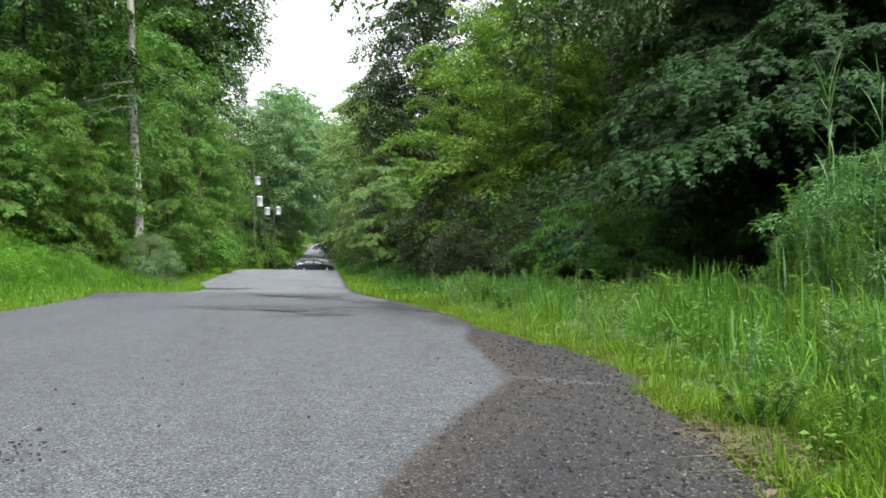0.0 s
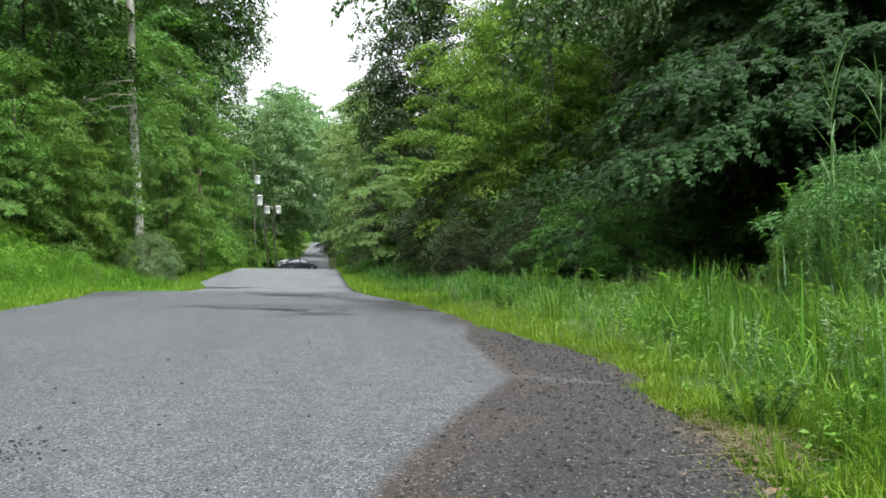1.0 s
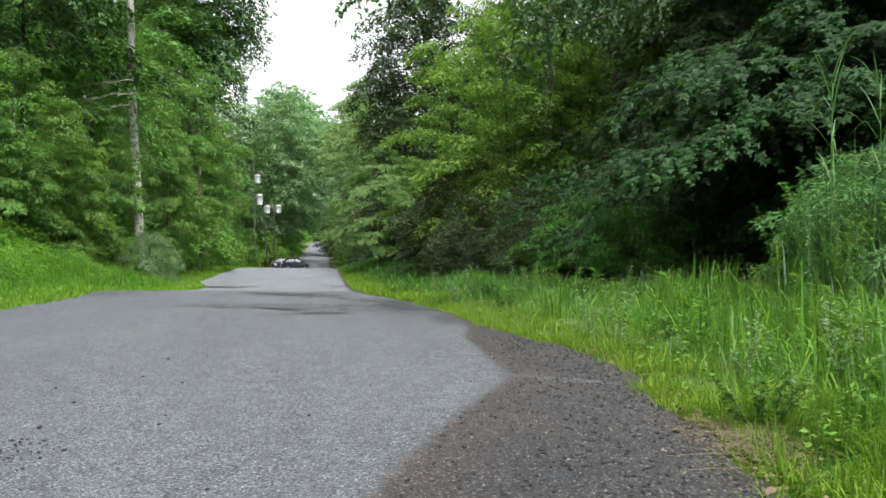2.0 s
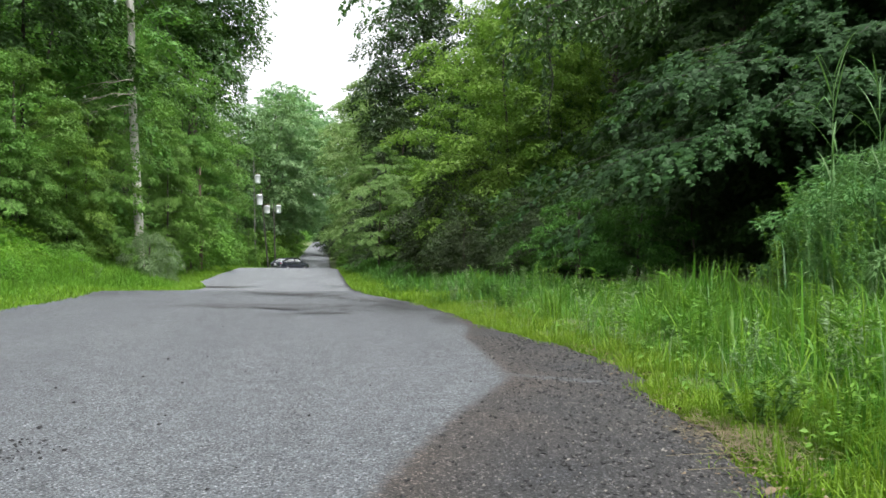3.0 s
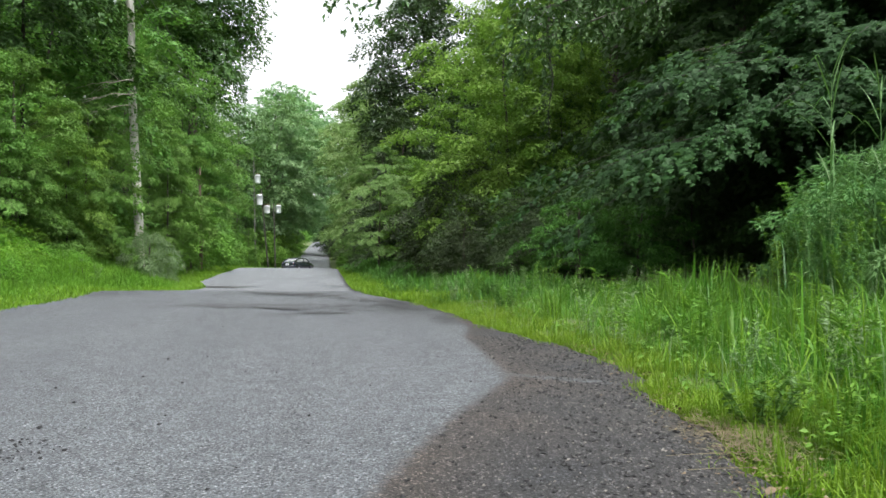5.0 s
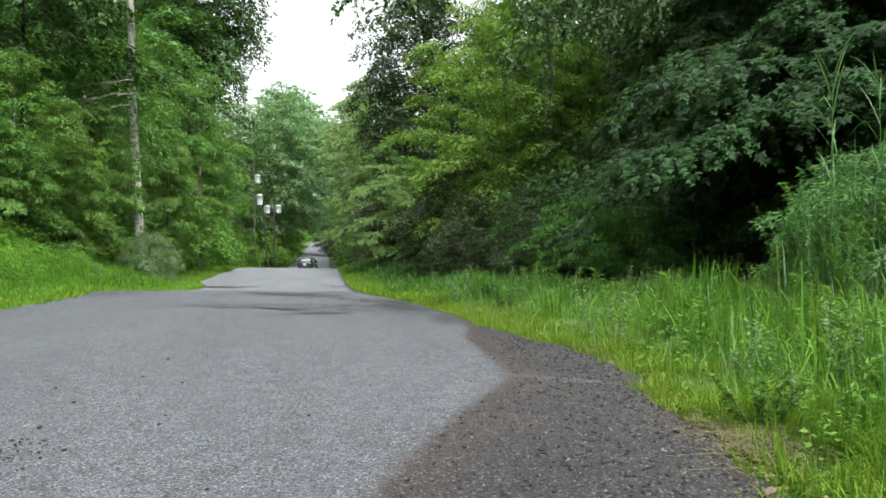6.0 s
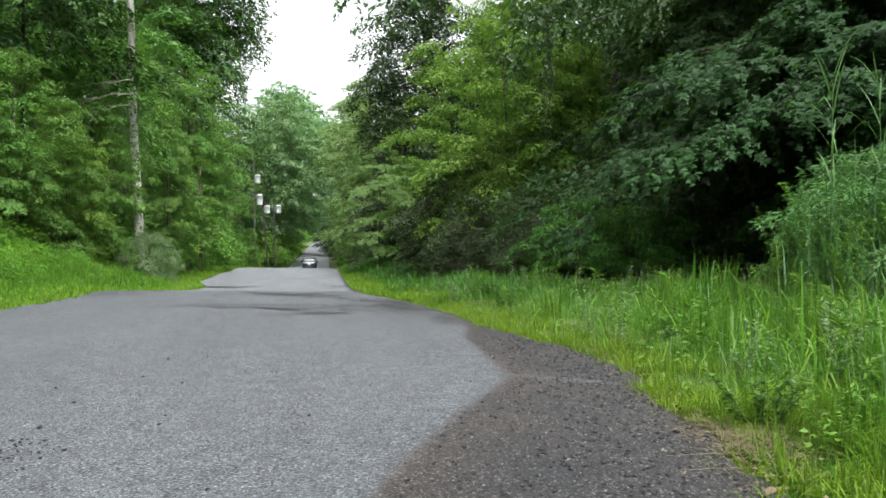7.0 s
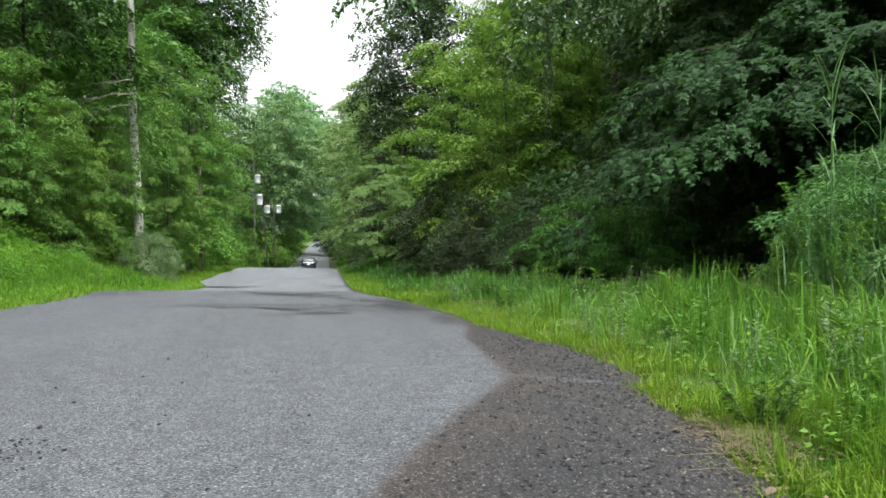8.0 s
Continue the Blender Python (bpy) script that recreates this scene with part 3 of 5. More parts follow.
def build_layered_tree(name, label, h, base, radius, leaf, boughs, per, mat, seed, shape=MAPLE, category="tree", bark=None, trunk_r=0.08, lean=(0, 0), facing=None,
                       spread=1.2, rise=0.25, fall=0.75, fan=0.36, twigs=9, hang=0.5, thick=0.05, top=0.5, face=0.5, taper=0.0):
    """A tree of long arching boughs: each is a drooping spray whose side twigs carry rows of leaves."""
    rng = np.random.default_rng(seed)
    thing = tagged(new(name), label, category)
    tz = np.linspace(0, 1, 9)
    wob = np.cumsum(rng.normal(0, 0.01 * h, (9, 2)), 0) * tz[:, None]
    axis = np.stack([wob[:, 0] + lean[0] * tz ** 1.5, wob[:, 1] + lean[1] * tz ** 1.5, -0.25 + tz * (h * 0.92 + 0.25)], -1)
    paths = [(axis, trunk_r * (1.15 - tz) ** 0.8 + 0.008)]
    ps, ds, ns = [], [], []
    for i in range(boughs):
        u = (i + rng.random()) / boughs
        z0 = base + (h - base) * u
        az = facing + rng.normal(0, spread) if facing is not None and rng.random() < 0.8 else rng.uniform(0, 2 * math.pi)
        prof = 0.75 + 0.25 * math.sin(min(u / top, 1) * math.pi / 2) if u < top else math.cos((u - top) / (1 - top) * math.pi / 2 * 0.9) ** 0.7
        ln = radius * (1.08 - taper * u if taper else prof) * rng.uniform(0.62, 1.12)
        o = np.array([math.cos(az), math.sin(az), 0])
        side = np.array([-math.sin(az), math.cos(az), 0])
        root = np.array([np.interp(z0, axis[:, 2], axis[:, 0]), np.interp(z0, axis[:, 2], axis[:, 1]), z0])
        up, down, bend = rise * rng.uniform(0.5, 1.5), fall * rng.uniform(0.6, 1.3), rng.normal(0, 0.12)

        def along(t):
            t = np.asarray(t, float)[:, None]
            return root + o * ln * t + side * ln * bend * t ** 2 + np.array([0, 0, ln]) * (up * t - down * t ** 2.2)

        paths.append((along(np.linspace(0, 0.97, 6)), np.linspace(trunk_r * 0.14, 0.003, 6)))
        # rows of leaves along the side twigs
        tw = np.sort(rng.uniform(0.22, 1.0, twigs * 2))
        wide = ln * fan * (0.25 + 0.75 * np.sin(np.clip(1.08 - tw, 0, 1) * math.pi / 2)) * rng.uniform(0.6, 1.15, twigs * 2)
        sg = np.where(np.arange(twigs * 2) % 2 == 0, 1.0, -1.0)
        k = rng.integers(0, twigs * 2, per)
        q = rng.random(per) ** 0.7
        way = side * sg[k][:, None] * 0.85 + o * 0.55
        p = along(tw[k]) + way * (wide[k] * q)[:, None]
        p[:, 2] -= hang * wide[k] * q ** 2 + np.abs(rng.normal(0, thick, per))
        ps.append(p + rng.normal(0, thick * 0.5, (per, 3)))
        ds.append(way * 0.8 + rng.normal(0, 0.4, (per, 3)) + np.array([[0, 0, -0.45]]))
        ns.append(np.array([[0, 0, 1.0]]) + o * face + way * 0.25 + rng.normal(0, 0.22, (per, 3)))
    v, f = tubes(paths, 5)
    part("trunk", mesh_of("trunk", v, f, bark or BARK, True), None, thing, "grey-brown trunk with limbs")
    p, d, nr = np.concatenate(ps), np.concatenate(ds), np.concatenate(ns)
    keep = p[:, 2] > 0.1
    v, f = leaf_arrays(p[keep], d[keep], nr[keep], leaf * rng.uniform(0.6, 1.2, int(keep.sum())), shape)
    part("crown", mesh_of("crown", v, f, mat), None, thing)
    return thing


def build_bush(name, label, h, radius, leaf, boughs, leaves, mat, seed, shape=SHARD, **more):
    return build_tree(name, label, h, h * 0.12, radius, leaf, boughs, leaves, mat, seed, shape, category="bush", top=0.35, trunk_r=0.03, **more)


def make_trees():
    rng = np.random.default_rng(11)
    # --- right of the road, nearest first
    t = build_layered_tree("maple_tree", "large dark blue-green maple with layered boughs over the verge", 6.3, 2.35, 6.3, 0.125, 84, 760, LEAF_BLUE_SHADED, 3, MAPLE, bark=BARK_SHADED,
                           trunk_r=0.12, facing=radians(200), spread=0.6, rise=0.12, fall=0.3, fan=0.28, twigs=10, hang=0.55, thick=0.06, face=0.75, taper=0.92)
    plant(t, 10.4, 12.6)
    t = build_layered_tree("maple_tree", "dark leafy maple behind the roadside grass", 7.6, 2.2, 5.2, 0.15, 50, 520, LEAF_BLUE_SHADED, 8, MAPLE, bark=BARK_SHADED, facing=radians(210), spread=0.8, rise=0.12, fall=0.36, fan=0.28, hang=0.6, face=0.75, taper=0.8)
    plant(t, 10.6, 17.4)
    # added crown, mostly above the view, keeps light off the upper boughs
    t = build_tree("forest_tree", "dense dark tree added overhead to shade the upper maple boughs", 15, 6.3, 4.6, 0.135, 95, 36000, LEAF_BLUE_SHADED, 9, size=0.32, bark=BARK_SHADED, trunk_r=0.1)
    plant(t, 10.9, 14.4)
    young = t = build_tree("young_tree", "yellow-green young tree with drooping leafy boughs", 9.8, 1.4, 2.7, 0.125, 90, 40000, LEAF_YELLOW, 21, size=0.33, trunk_r=0.05, bark=BARK_SHADED)
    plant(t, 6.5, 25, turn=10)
    t = build_tree("young_tree", "bright green young tree beside the road", 10.8, 1.2, 2.6, 0.155, 85, 26000, LEAF_YELLOW, 22, size=0.34, trunk_r=0.035, bark=BARK_SHADED)
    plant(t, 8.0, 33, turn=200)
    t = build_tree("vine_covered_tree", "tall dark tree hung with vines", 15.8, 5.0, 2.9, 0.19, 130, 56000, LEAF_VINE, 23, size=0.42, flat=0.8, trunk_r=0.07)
    plant(t, 5.4, 42, turn=60)
    t = build_tree("young_tree", "dull olive young tree below the vines", 8.2, 0.6, 2.0, 0.15, 70, 17000, LEAF_OLIVE_SHADED, 28, size=0.36, trunk_r=0.06)
    plant(t, 4.1, 39.5, turn=60)
    plant_copy(young, 4.5, 37.6, 0.56, 200)
    plant_copy(young, 7.9, 24.5, 0.8, 250)
    t = build_layered_tree("layered_shrub", "pale green shrub with long feathery boughs", 5.6, 0.9, 2.3, 0.15, 50, 420, LEAF_PALE, 24, SLIM, "bush", trunk_r=0.04, facing=radians(235), spread=1.1,
                           rise=0.32, fall=0.5, fan=0.3, twigs=7, hang=0.3, thick=0.02, face=0.9)
    plant(t, 2.75, 34.2)
    # these shrubs get their shaded look from the darkened leaf colour
    shade = build_bush("dark_shrub", "dull olive shrub with tree shade put into its leaf colour", 4.2, 2.0, 0.115, 60, 11500, LEAF_OLIVE_SHADED, 25, size=0.3)
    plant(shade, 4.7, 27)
    # shade below the maple is painted in through the deep leaf green
    deep = build_bush("dark_shrub", "dark green shrub with shade under the maple put into its colour", 2.6, 1.7, 0.12, 50, 7500, LEAF_DEEP_SHADED, 26, size=0.3)
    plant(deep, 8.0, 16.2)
    t = build_bush("roadside_bush", "soft green bush in the shade behind the grass", 1.7, 1.15, 0.1, 46, 8000, LEAF_HERB, 29, SLIM, size=0.24, flat=0.5, tilt=0.5)
    plant(t, 5.5, 15.6)
    for x, y, s, a in ((6.2, 14.2, 0.85, 60), (4.9, 17.4, 0.6, 140)):
        plant_copy(t, x, y, s, a)
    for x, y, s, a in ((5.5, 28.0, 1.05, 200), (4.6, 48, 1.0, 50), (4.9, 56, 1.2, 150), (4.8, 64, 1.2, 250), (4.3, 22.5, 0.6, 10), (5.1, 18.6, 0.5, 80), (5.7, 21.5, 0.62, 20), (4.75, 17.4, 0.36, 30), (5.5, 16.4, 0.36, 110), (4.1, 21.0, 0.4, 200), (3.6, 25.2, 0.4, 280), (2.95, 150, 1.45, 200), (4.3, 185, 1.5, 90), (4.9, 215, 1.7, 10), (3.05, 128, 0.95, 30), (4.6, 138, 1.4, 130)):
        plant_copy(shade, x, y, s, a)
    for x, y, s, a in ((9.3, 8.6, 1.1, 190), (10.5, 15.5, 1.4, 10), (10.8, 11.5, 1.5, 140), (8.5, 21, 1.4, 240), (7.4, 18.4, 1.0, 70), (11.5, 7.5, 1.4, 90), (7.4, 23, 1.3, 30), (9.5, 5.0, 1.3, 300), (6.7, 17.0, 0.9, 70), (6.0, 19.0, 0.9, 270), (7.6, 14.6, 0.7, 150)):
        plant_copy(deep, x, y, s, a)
    olive = build_tree("tall_tree", "tall olive-green tree leaning over the road", 21, 1.5, 5.0, 0.3, 95, 30000, LEAF_OLIVE, 27, size=0.32, lean=(-2.5, 0))
    plant(olive, 7.4, 98)
    for x, y, s, a in ((6.6, 70, 0.8, 20), (7.0, 84, 0.9, -30), (7.6, 113, 0.95, 25)):
        plant_copy(olive, x, y, s, a)
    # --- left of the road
    wood = build_tree("forest_tree", "leafy green tree at the edge of the woods", 15, 0.8, 4.2, 0.18, 95, 31000, LEAF_MID, 31, size=0.32, trunk_r=0.05, bark=BARK_SHADED)
    plant(wood, -9.3, 27.5, turn=30)
    wood2 = build_tree("forest_tree", "leafy green tree at the edge of the woods", 13, 0.6, 3.8, 0.18, 80, 30000, LEAF_MID, 32, size=0.34)
    plant(wood2, -8.8, 37.5, 0.8, 80)
    tall = build_tree("tall_tree", "tall dark green tree in the woods", 25, 4.0, 5.4, 0.36, 110, 15000, LEAF_DEEP_SHADED, 33, size=0.31)
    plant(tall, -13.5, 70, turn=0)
    t = build_tree("tall_tree", "tall dark tree standing above the woods", 28, 13.6, 5.4, 0.3, 110, 46000, LEAF_CANOPY, 37, size=0.34, flat=0.6)
    plant(t, -8.5, 57, turn=0)
    far = build_tree("tall_tree", "tall tree beside the far road, haze put into its pale green", 27, 6.0, 6.6, 0.5, 105, 22000, LEAF_FAR_HAZE, 34, size=0.31, lean=(3.5, 0))
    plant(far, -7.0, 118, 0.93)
    for x, y, s, a in ((-9.6, 46.5, 0.9, 140), (-9.7, 70, 0.85, 60), (-8.3, 51, 0.9, 250), (-11.5, 21.5, 0.9, 200), (-8.5, 19.2, 0.4, 300), (-13.5, 30, 1.0, 10)):
        plant_copy(wood, x, y, s, a)
    t = build_layered_tree("forest_tree", "broad dark green tree hanging over the bank", 13.0, 6.7, 3.9, 0.17, 46, 430, LEAF_DEEP_SHADED, 36, SIMPLE, bark=BARK_SHADED, facing=radians(-45), spread=1.1,
                           rise=0.25, fall=0.5, fan=0.4, hang=0.6, thick=0.12)
    plant(t, -8.3, 23.6)
    # feathery saplings in front of the woods
    sumac = build_layered_tree("sapling", "feathery green sapling with long narrow leaflets", 5.2, 1.2, 1.9, 0.17, 30, 300, LEAF_SAPLING, 44, SLIM, trunk_r=0.03, facing=radians(-60), spread=1.3,
                               rise=0.35, fall=0.6, fan=0.32, twigs=6, hang=0.35, thick=0.03, face=0.8)
    plant(sumac, -6.6, 23.2)
    for x, y, k, a in ((-7.3, 20.5, 0.62, 40), (-5.6, 30.5, 1.0, 80), (-6.9, 33.0, 1.25, 10), (-6.2, 38.0, 1.2, 160), (-6.9, 46.0, 1.5, 60), (-8.2, 25.5, 1.3, 20), (-7.4, 19.4, 0.75, -30), (-6.9, 82.0, 0.85, 110), (-7.3, 107, 1.7, 30), (-8.5, 97, 1.6, 140), (-6.8, 122, 1.9, 220)):
        plant_copy(sumac, x, y, k, a)
    plant_copy(wood2, -7.4, 20.4, 0.43, 10)
    plant_copy(young, -6.9, 23.0, 0.5, 130)
    for x, y, s, a in ((-12.2, 80, 1.1, 111), (-9.0, 105, 1.2, 222), (-13.5, 33, 1.2, 320)):
        plant_copy(wood2, x, y, s, a)
    # copies beside the maple, (14, 7) unseen, are added to block light there
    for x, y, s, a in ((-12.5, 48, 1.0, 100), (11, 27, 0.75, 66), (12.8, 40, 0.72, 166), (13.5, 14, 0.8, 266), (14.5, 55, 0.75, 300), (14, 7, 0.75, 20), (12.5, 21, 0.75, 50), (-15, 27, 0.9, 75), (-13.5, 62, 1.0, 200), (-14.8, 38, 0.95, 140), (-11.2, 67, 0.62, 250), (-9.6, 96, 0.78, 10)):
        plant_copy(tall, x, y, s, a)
    for x, y, s, a in ((-7.6, 102, 0.8, 40), (8.5, 138, 0.85, 180), (-6.8, 150, 1.0, 0), (-9.5, 110, 0.9, 20), (-9.5, 140, 0.9, 20), (-14, 128, 1, 150), (-9.5, 205, 1.0, 0), (13, 212, 0.9, 180), (12.5, 160, 1.0, 180), (-11, 165, 0.95, 0)):
        plant_copy(far, x, y, s, a)
    copse = build_tree("roadside_tree", "tree along the far road, haze put into its pale green", 17, 0.6, 4.6, 0.8, 80, 4600, LEAF_FAR_HAZE, 35, size=0.3)
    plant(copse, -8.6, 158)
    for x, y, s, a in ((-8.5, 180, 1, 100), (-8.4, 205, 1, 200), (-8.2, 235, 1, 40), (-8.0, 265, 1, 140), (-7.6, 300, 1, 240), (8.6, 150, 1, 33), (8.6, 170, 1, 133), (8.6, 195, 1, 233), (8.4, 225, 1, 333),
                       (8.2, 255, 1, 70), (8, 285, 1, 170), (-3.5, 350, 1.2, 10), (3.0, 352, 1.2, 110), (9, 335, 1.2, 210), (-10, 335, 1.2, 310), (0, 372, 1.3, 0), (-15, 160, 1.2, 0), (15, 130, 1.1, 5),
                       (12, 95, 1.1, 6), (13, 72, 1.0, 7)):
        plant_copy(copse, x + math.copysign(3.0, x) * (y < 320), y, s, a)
    # --- bushes along the left verge
    b = build_bush("roadside_bush", "leafy green bush at the foot of the woods", 2.6, 1.6, 0.12, 50, 7600, LEAF_WEED, 41, size=0.3)
    plant(b, -7.4, 30)
    for x, y, s, a in ((-5.95, 38.4, 1.2, 75), (-5.8, 104, 1.8, 15), (-6.6, 97, 1.7, 95), (-5.6, 124, 2.0, 175), (-8.0, 24, 0.9, 150), (-7.0, 35, 1.1, 20), (-6.8, 42, 1.1, 280), (-6.9, 50, 1.2, 99), (-7.6, 58, 1.3, 33),
                       (-8.3, 66, 1.3, 133), (-9.2, 76, 1.4, 233), (-7.9, 84, 1.1, 200), (-8.8, 92, 1.5, 10), (-7.6, 103, 1.4, 60), (-7.2, 116, 1.4, 160), (5.0, 92, 1.4, 20), (4.8, 108, 1.4, 80), (4.6, 124, 1.4, 180), (-5.2, 215, 1.5, 30), (-4.6, 250, 1.5, 130), (-4.2, 285, 1.6, 230)):
        plant_copy(b, x, y, s, a)
    tw = build_bush("tall_weeds", "bright yellow-green tall weeds on the bank", 1.5, 1.5, 0.1, 60, 9000, LEAF_FRESH, 43, SLIVER, size=0.3, flat=0.6, tilt=0.6)
    plant(tw, -7.2, 15.9, 0.8)
    for x, y, s, a in ((-6.9, 18.4, 0.7, 70), (-7.8, 18.5, 0.95, 130), (-6.6, 21.0, 0.55, 240), (-5.9, 16.4, 0.5, 20), (-5.3, 18.8, 0.38, 80), (-6.3, 14.4, 0.62, 140), (-6.1, 20.0, 0.5, 200), (-5.6, 14.9, 0.36, 290), (-6.3, 28.5, 0.7, 90), (-6.2, 32.5, 0.8, 190)):
        plant_copy(tw, x, y, s, a)
    g = build_bush("grey_bush", "grey-green bush beside the utility pole", 1.4, 0.98, 0.085, 60, 13000, LEAF_GREY, 42, SLIM, size=0.27, flat=0.6)
    plant(g, -4.95, 24.2, 1.0)
    # --- the woods behind, closing the view
    n = 46000
    x = np.where(rng.random(n) < 0.5, -1, 1) * rng.uniform(13, 26, n)
    y = np.where(rng.random(n) < 0.35, rng.uniform(-15, 40, n), rng.uniform(-25, 300, n))
    z = profile(y) + rng.random(n) ** 0.9 * 20
    c = np.stack([x, y, z], -1)
    near = y < 95
    c, n = c[near], int(near.sum())
    k = 26000
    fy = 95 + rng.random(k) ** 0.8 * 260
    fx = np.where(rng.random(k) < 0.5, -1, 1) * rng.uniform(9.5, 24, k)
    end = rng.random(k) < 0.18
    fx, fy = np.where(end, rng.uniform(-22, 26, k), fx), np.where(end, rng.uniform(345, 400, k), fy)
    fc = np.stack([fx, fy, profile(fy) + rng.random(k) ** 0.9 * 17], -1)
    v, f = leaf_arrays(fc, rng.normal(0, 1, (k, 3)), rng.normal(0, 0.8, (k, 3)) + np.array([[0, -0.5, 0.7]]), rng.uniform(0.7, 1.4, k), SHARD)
    tagged(new("far_woods", mesh_of("far_woods", v, f, LEAF_FAR_HAZE)), "woods along the far road, haze put into their pale green", "woods", kind="stuff")
    # low filler leaves, their dark green standing in for unlit depth
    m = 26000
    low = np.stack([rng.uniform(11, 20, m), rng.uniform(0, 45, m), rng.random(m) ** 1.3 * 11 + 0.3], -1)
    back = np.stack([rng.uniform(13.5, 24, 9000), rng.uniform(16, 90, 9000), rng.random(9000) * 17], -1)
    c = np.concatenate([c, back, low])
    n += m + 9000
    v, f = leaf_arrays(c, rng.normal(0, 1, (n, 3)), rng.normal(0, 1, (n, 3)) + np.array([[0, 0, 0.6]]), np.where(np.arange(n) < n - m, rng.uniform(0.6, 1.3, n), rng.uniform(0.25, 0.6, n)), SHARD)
    tagged(new("far_woods", mesh_of("far_woods", v, f, LEAF_DEEP_SHADED)), "dense woods behind the roadside trees, canopy shade in their dark green", "woods", kind="stuff")


# ---------------------------------------------------------------- grass
def blades(name, label, material, x, y, height, width, seed, bend=0.45, kind="stuff", category="grass"):
    rng = np.random.default_rng(seed)
    n = len(x)
    ang = rng.uniform(0, 2 * math.pi, n)
    o = np.stack([np.cos(ang), np.sin(ang), np.zeros(n)], -1)
    s = np.stack([-np.sin(ang), np.cos(ang), np.zeros(n)], -1)
    root = np.stack([x, y, land(x, y) - 0.02], -1)
    bd = bend * rng.random(n) ** 1.3 * height
    up = np.array([[0, 0, 1.0]])
    rows = []
    for k, wk in ((0, 0.8), (0.4, 1.0), (0.75, 0.7)):
        c = root + up * (height * (k - 0.25 * (bd / height) * k ** 2))[:, None] + o * (bd * k ** 2)[:, None]
        rows += [c - s * (width * wk / 2)[:, None], c + s * (width * wk / 2)[:, None]]
    tip = root + up * (height * (1 - 0.45 * (bd / height)))[:, None] + o * (bd * 1.15)[:, None]
    rows.append(tip)
    v = np.stack(rows, 1).reshape(-1, 3)
    f = np.array([(0, 1, 3), (0, 3, 2), (2, 3, 5), (2, 5, 4), (4, 5, 6)])
    faces = (f[None] + (np.arange(n) * 7)[:, None, None]).reshape(-1, 3)
    tagged(new(name, mesh_of(name, v, faces, material)), label, category, kind=kind)


def make_grass():
    rng = np.random.default_rng(5)

    def clumpy(x, y, f=1.3):
        return np.array([0.5 + 0.6 * noise.noise(Vector((a * f, b * f, 3.3))) + 0.4 * noise.noise(Vector((a * f * 3, b * f * 3, 9))) for a, b in zip(x, y)])

    # tall grass, right, close: broad blades in tussocks, fine ones between
    for count, wmin, wmax, hk, bend, sd in ((11500, 0.006, 0.014, 1.0, 1.6, 1), (42000, 0.0025, 0.006, 0.8, 1.6, 12)):
        y = 1.3 + rng.random(count) ** 1.2 * 11
        off = rng.random(count) ** 0.9 * np.clip(0.85 * y + 0.7 - right_edge(y), 0.5, 4.6)
        x = right_edge(y) + 0.1 + off
        cl = clumpy(x, y)
        keep = (cl + rng.normal(0, 0.12, count) > 0.22) & ((off > 0.5 + 0.5 * rng.random(count)) | (hk < 1))
        x, y, off, cl = x[keep], y[keep], off[keep], cl[keep]
        n = len(x)
        h = np.clip((0.07 + 0.38 * np.clip((off - 0.1) / np.clip(0.7 + 0.12 * y, 0.8, 1.7), 0, 1)) * (0.2 + 1.25 * np.clip(cl, 0, 1.2)) * rng.uniform(0.5, 1.35, n) * hk * np.interp(y, [4.5, 8], [1.0, 0.55]), 0.03, 0.8)
        blades("tall_grass", "tall bright green grass on the roadside verge", GRASS, x, y, h, wmin + (wmax - wmin) * rng.random(n) * (0.4 + h), sd, bend)
    n = 420
    y = 2.4 + rng.random(n) ** 1.2 * 9
    off = 0.25 + rng.random(n) * np.clip(0.85 * y + 0.5 - right_edge(y), 0.5, 4.0)
    x = right_edge(y) + off
    h = (0.15 + 0.4 * np.clip(off, 0, 1)) * rng.uniform(0.7, 1.35, n)
    blades("seed_stems", "thin pale seed stems among the grass", LEAF_GREY, x, y, h, np.full(n, 0.0032), 15, 1.1)
    # short yellow fringe at the edge of the grit
    n = 44000
    y = 1.2 + rng.random(n) ** 1.3 * 14
    x = right_edge(y) + 0.05 + np.abs(rng.normal(0, 0.38, n)) * np.interp(y, [2, 5], [0.8, 1.6]) - 0.08 * rng.random(n) + 0.05 * np.sin(y * 5) + 0.04 * np.sin(y * 13)
    cl = clumpy(x, y, 3.0)
    h = 0.02 + 0.17 * rng.random(n) * np.clip(cl, 0, 1)
    keep = (cl > 0.36) & ((np.abs(y - 2.58) > 0.32) | (x > right_edge(y) + 0.3) | (rng.random(n) < 0.25))
    blades("grass_fringe", "short yellow-green grass along the edge of the road", GRASS_EDGE, x[keep], y[keep], h[keep], np.full(keep.sum(), 0.005), 2, 0.9)
    n = 5600
    y = 1.45 + rng.random(n) * 1.7
    x = right_edge(y) + 0.12 + rng.random(n) ** 1.3 * 1.0
    cl = clumpy(x, y, 2.6)
    keep = cl > 0.3
    h = 0.05 + 0.26 * rng.random(n) * np.clip(cl, 0.2, 1)
    blades("grass_fringe", "short yellow-green grass along the edge of the road", GRASS_EDGE, x[keep], y[keep], h[keep], np.full(keep.sum(), 0.0055), 22, 1.4)
    # the verges go on beside and behind
    n = 3000
    y = rng.uniform(-6, 1.5, n)
    x = right_edge(y) + 0.1 + rng.random(n) * 3.5
    blades("tall_grass", "tall bright green grass on the roadside verge", GRASS, x, y, rng.uniform(0.1, 0.4, n), rng.uniform(0.006, 0.014, n), 31, 1.2)
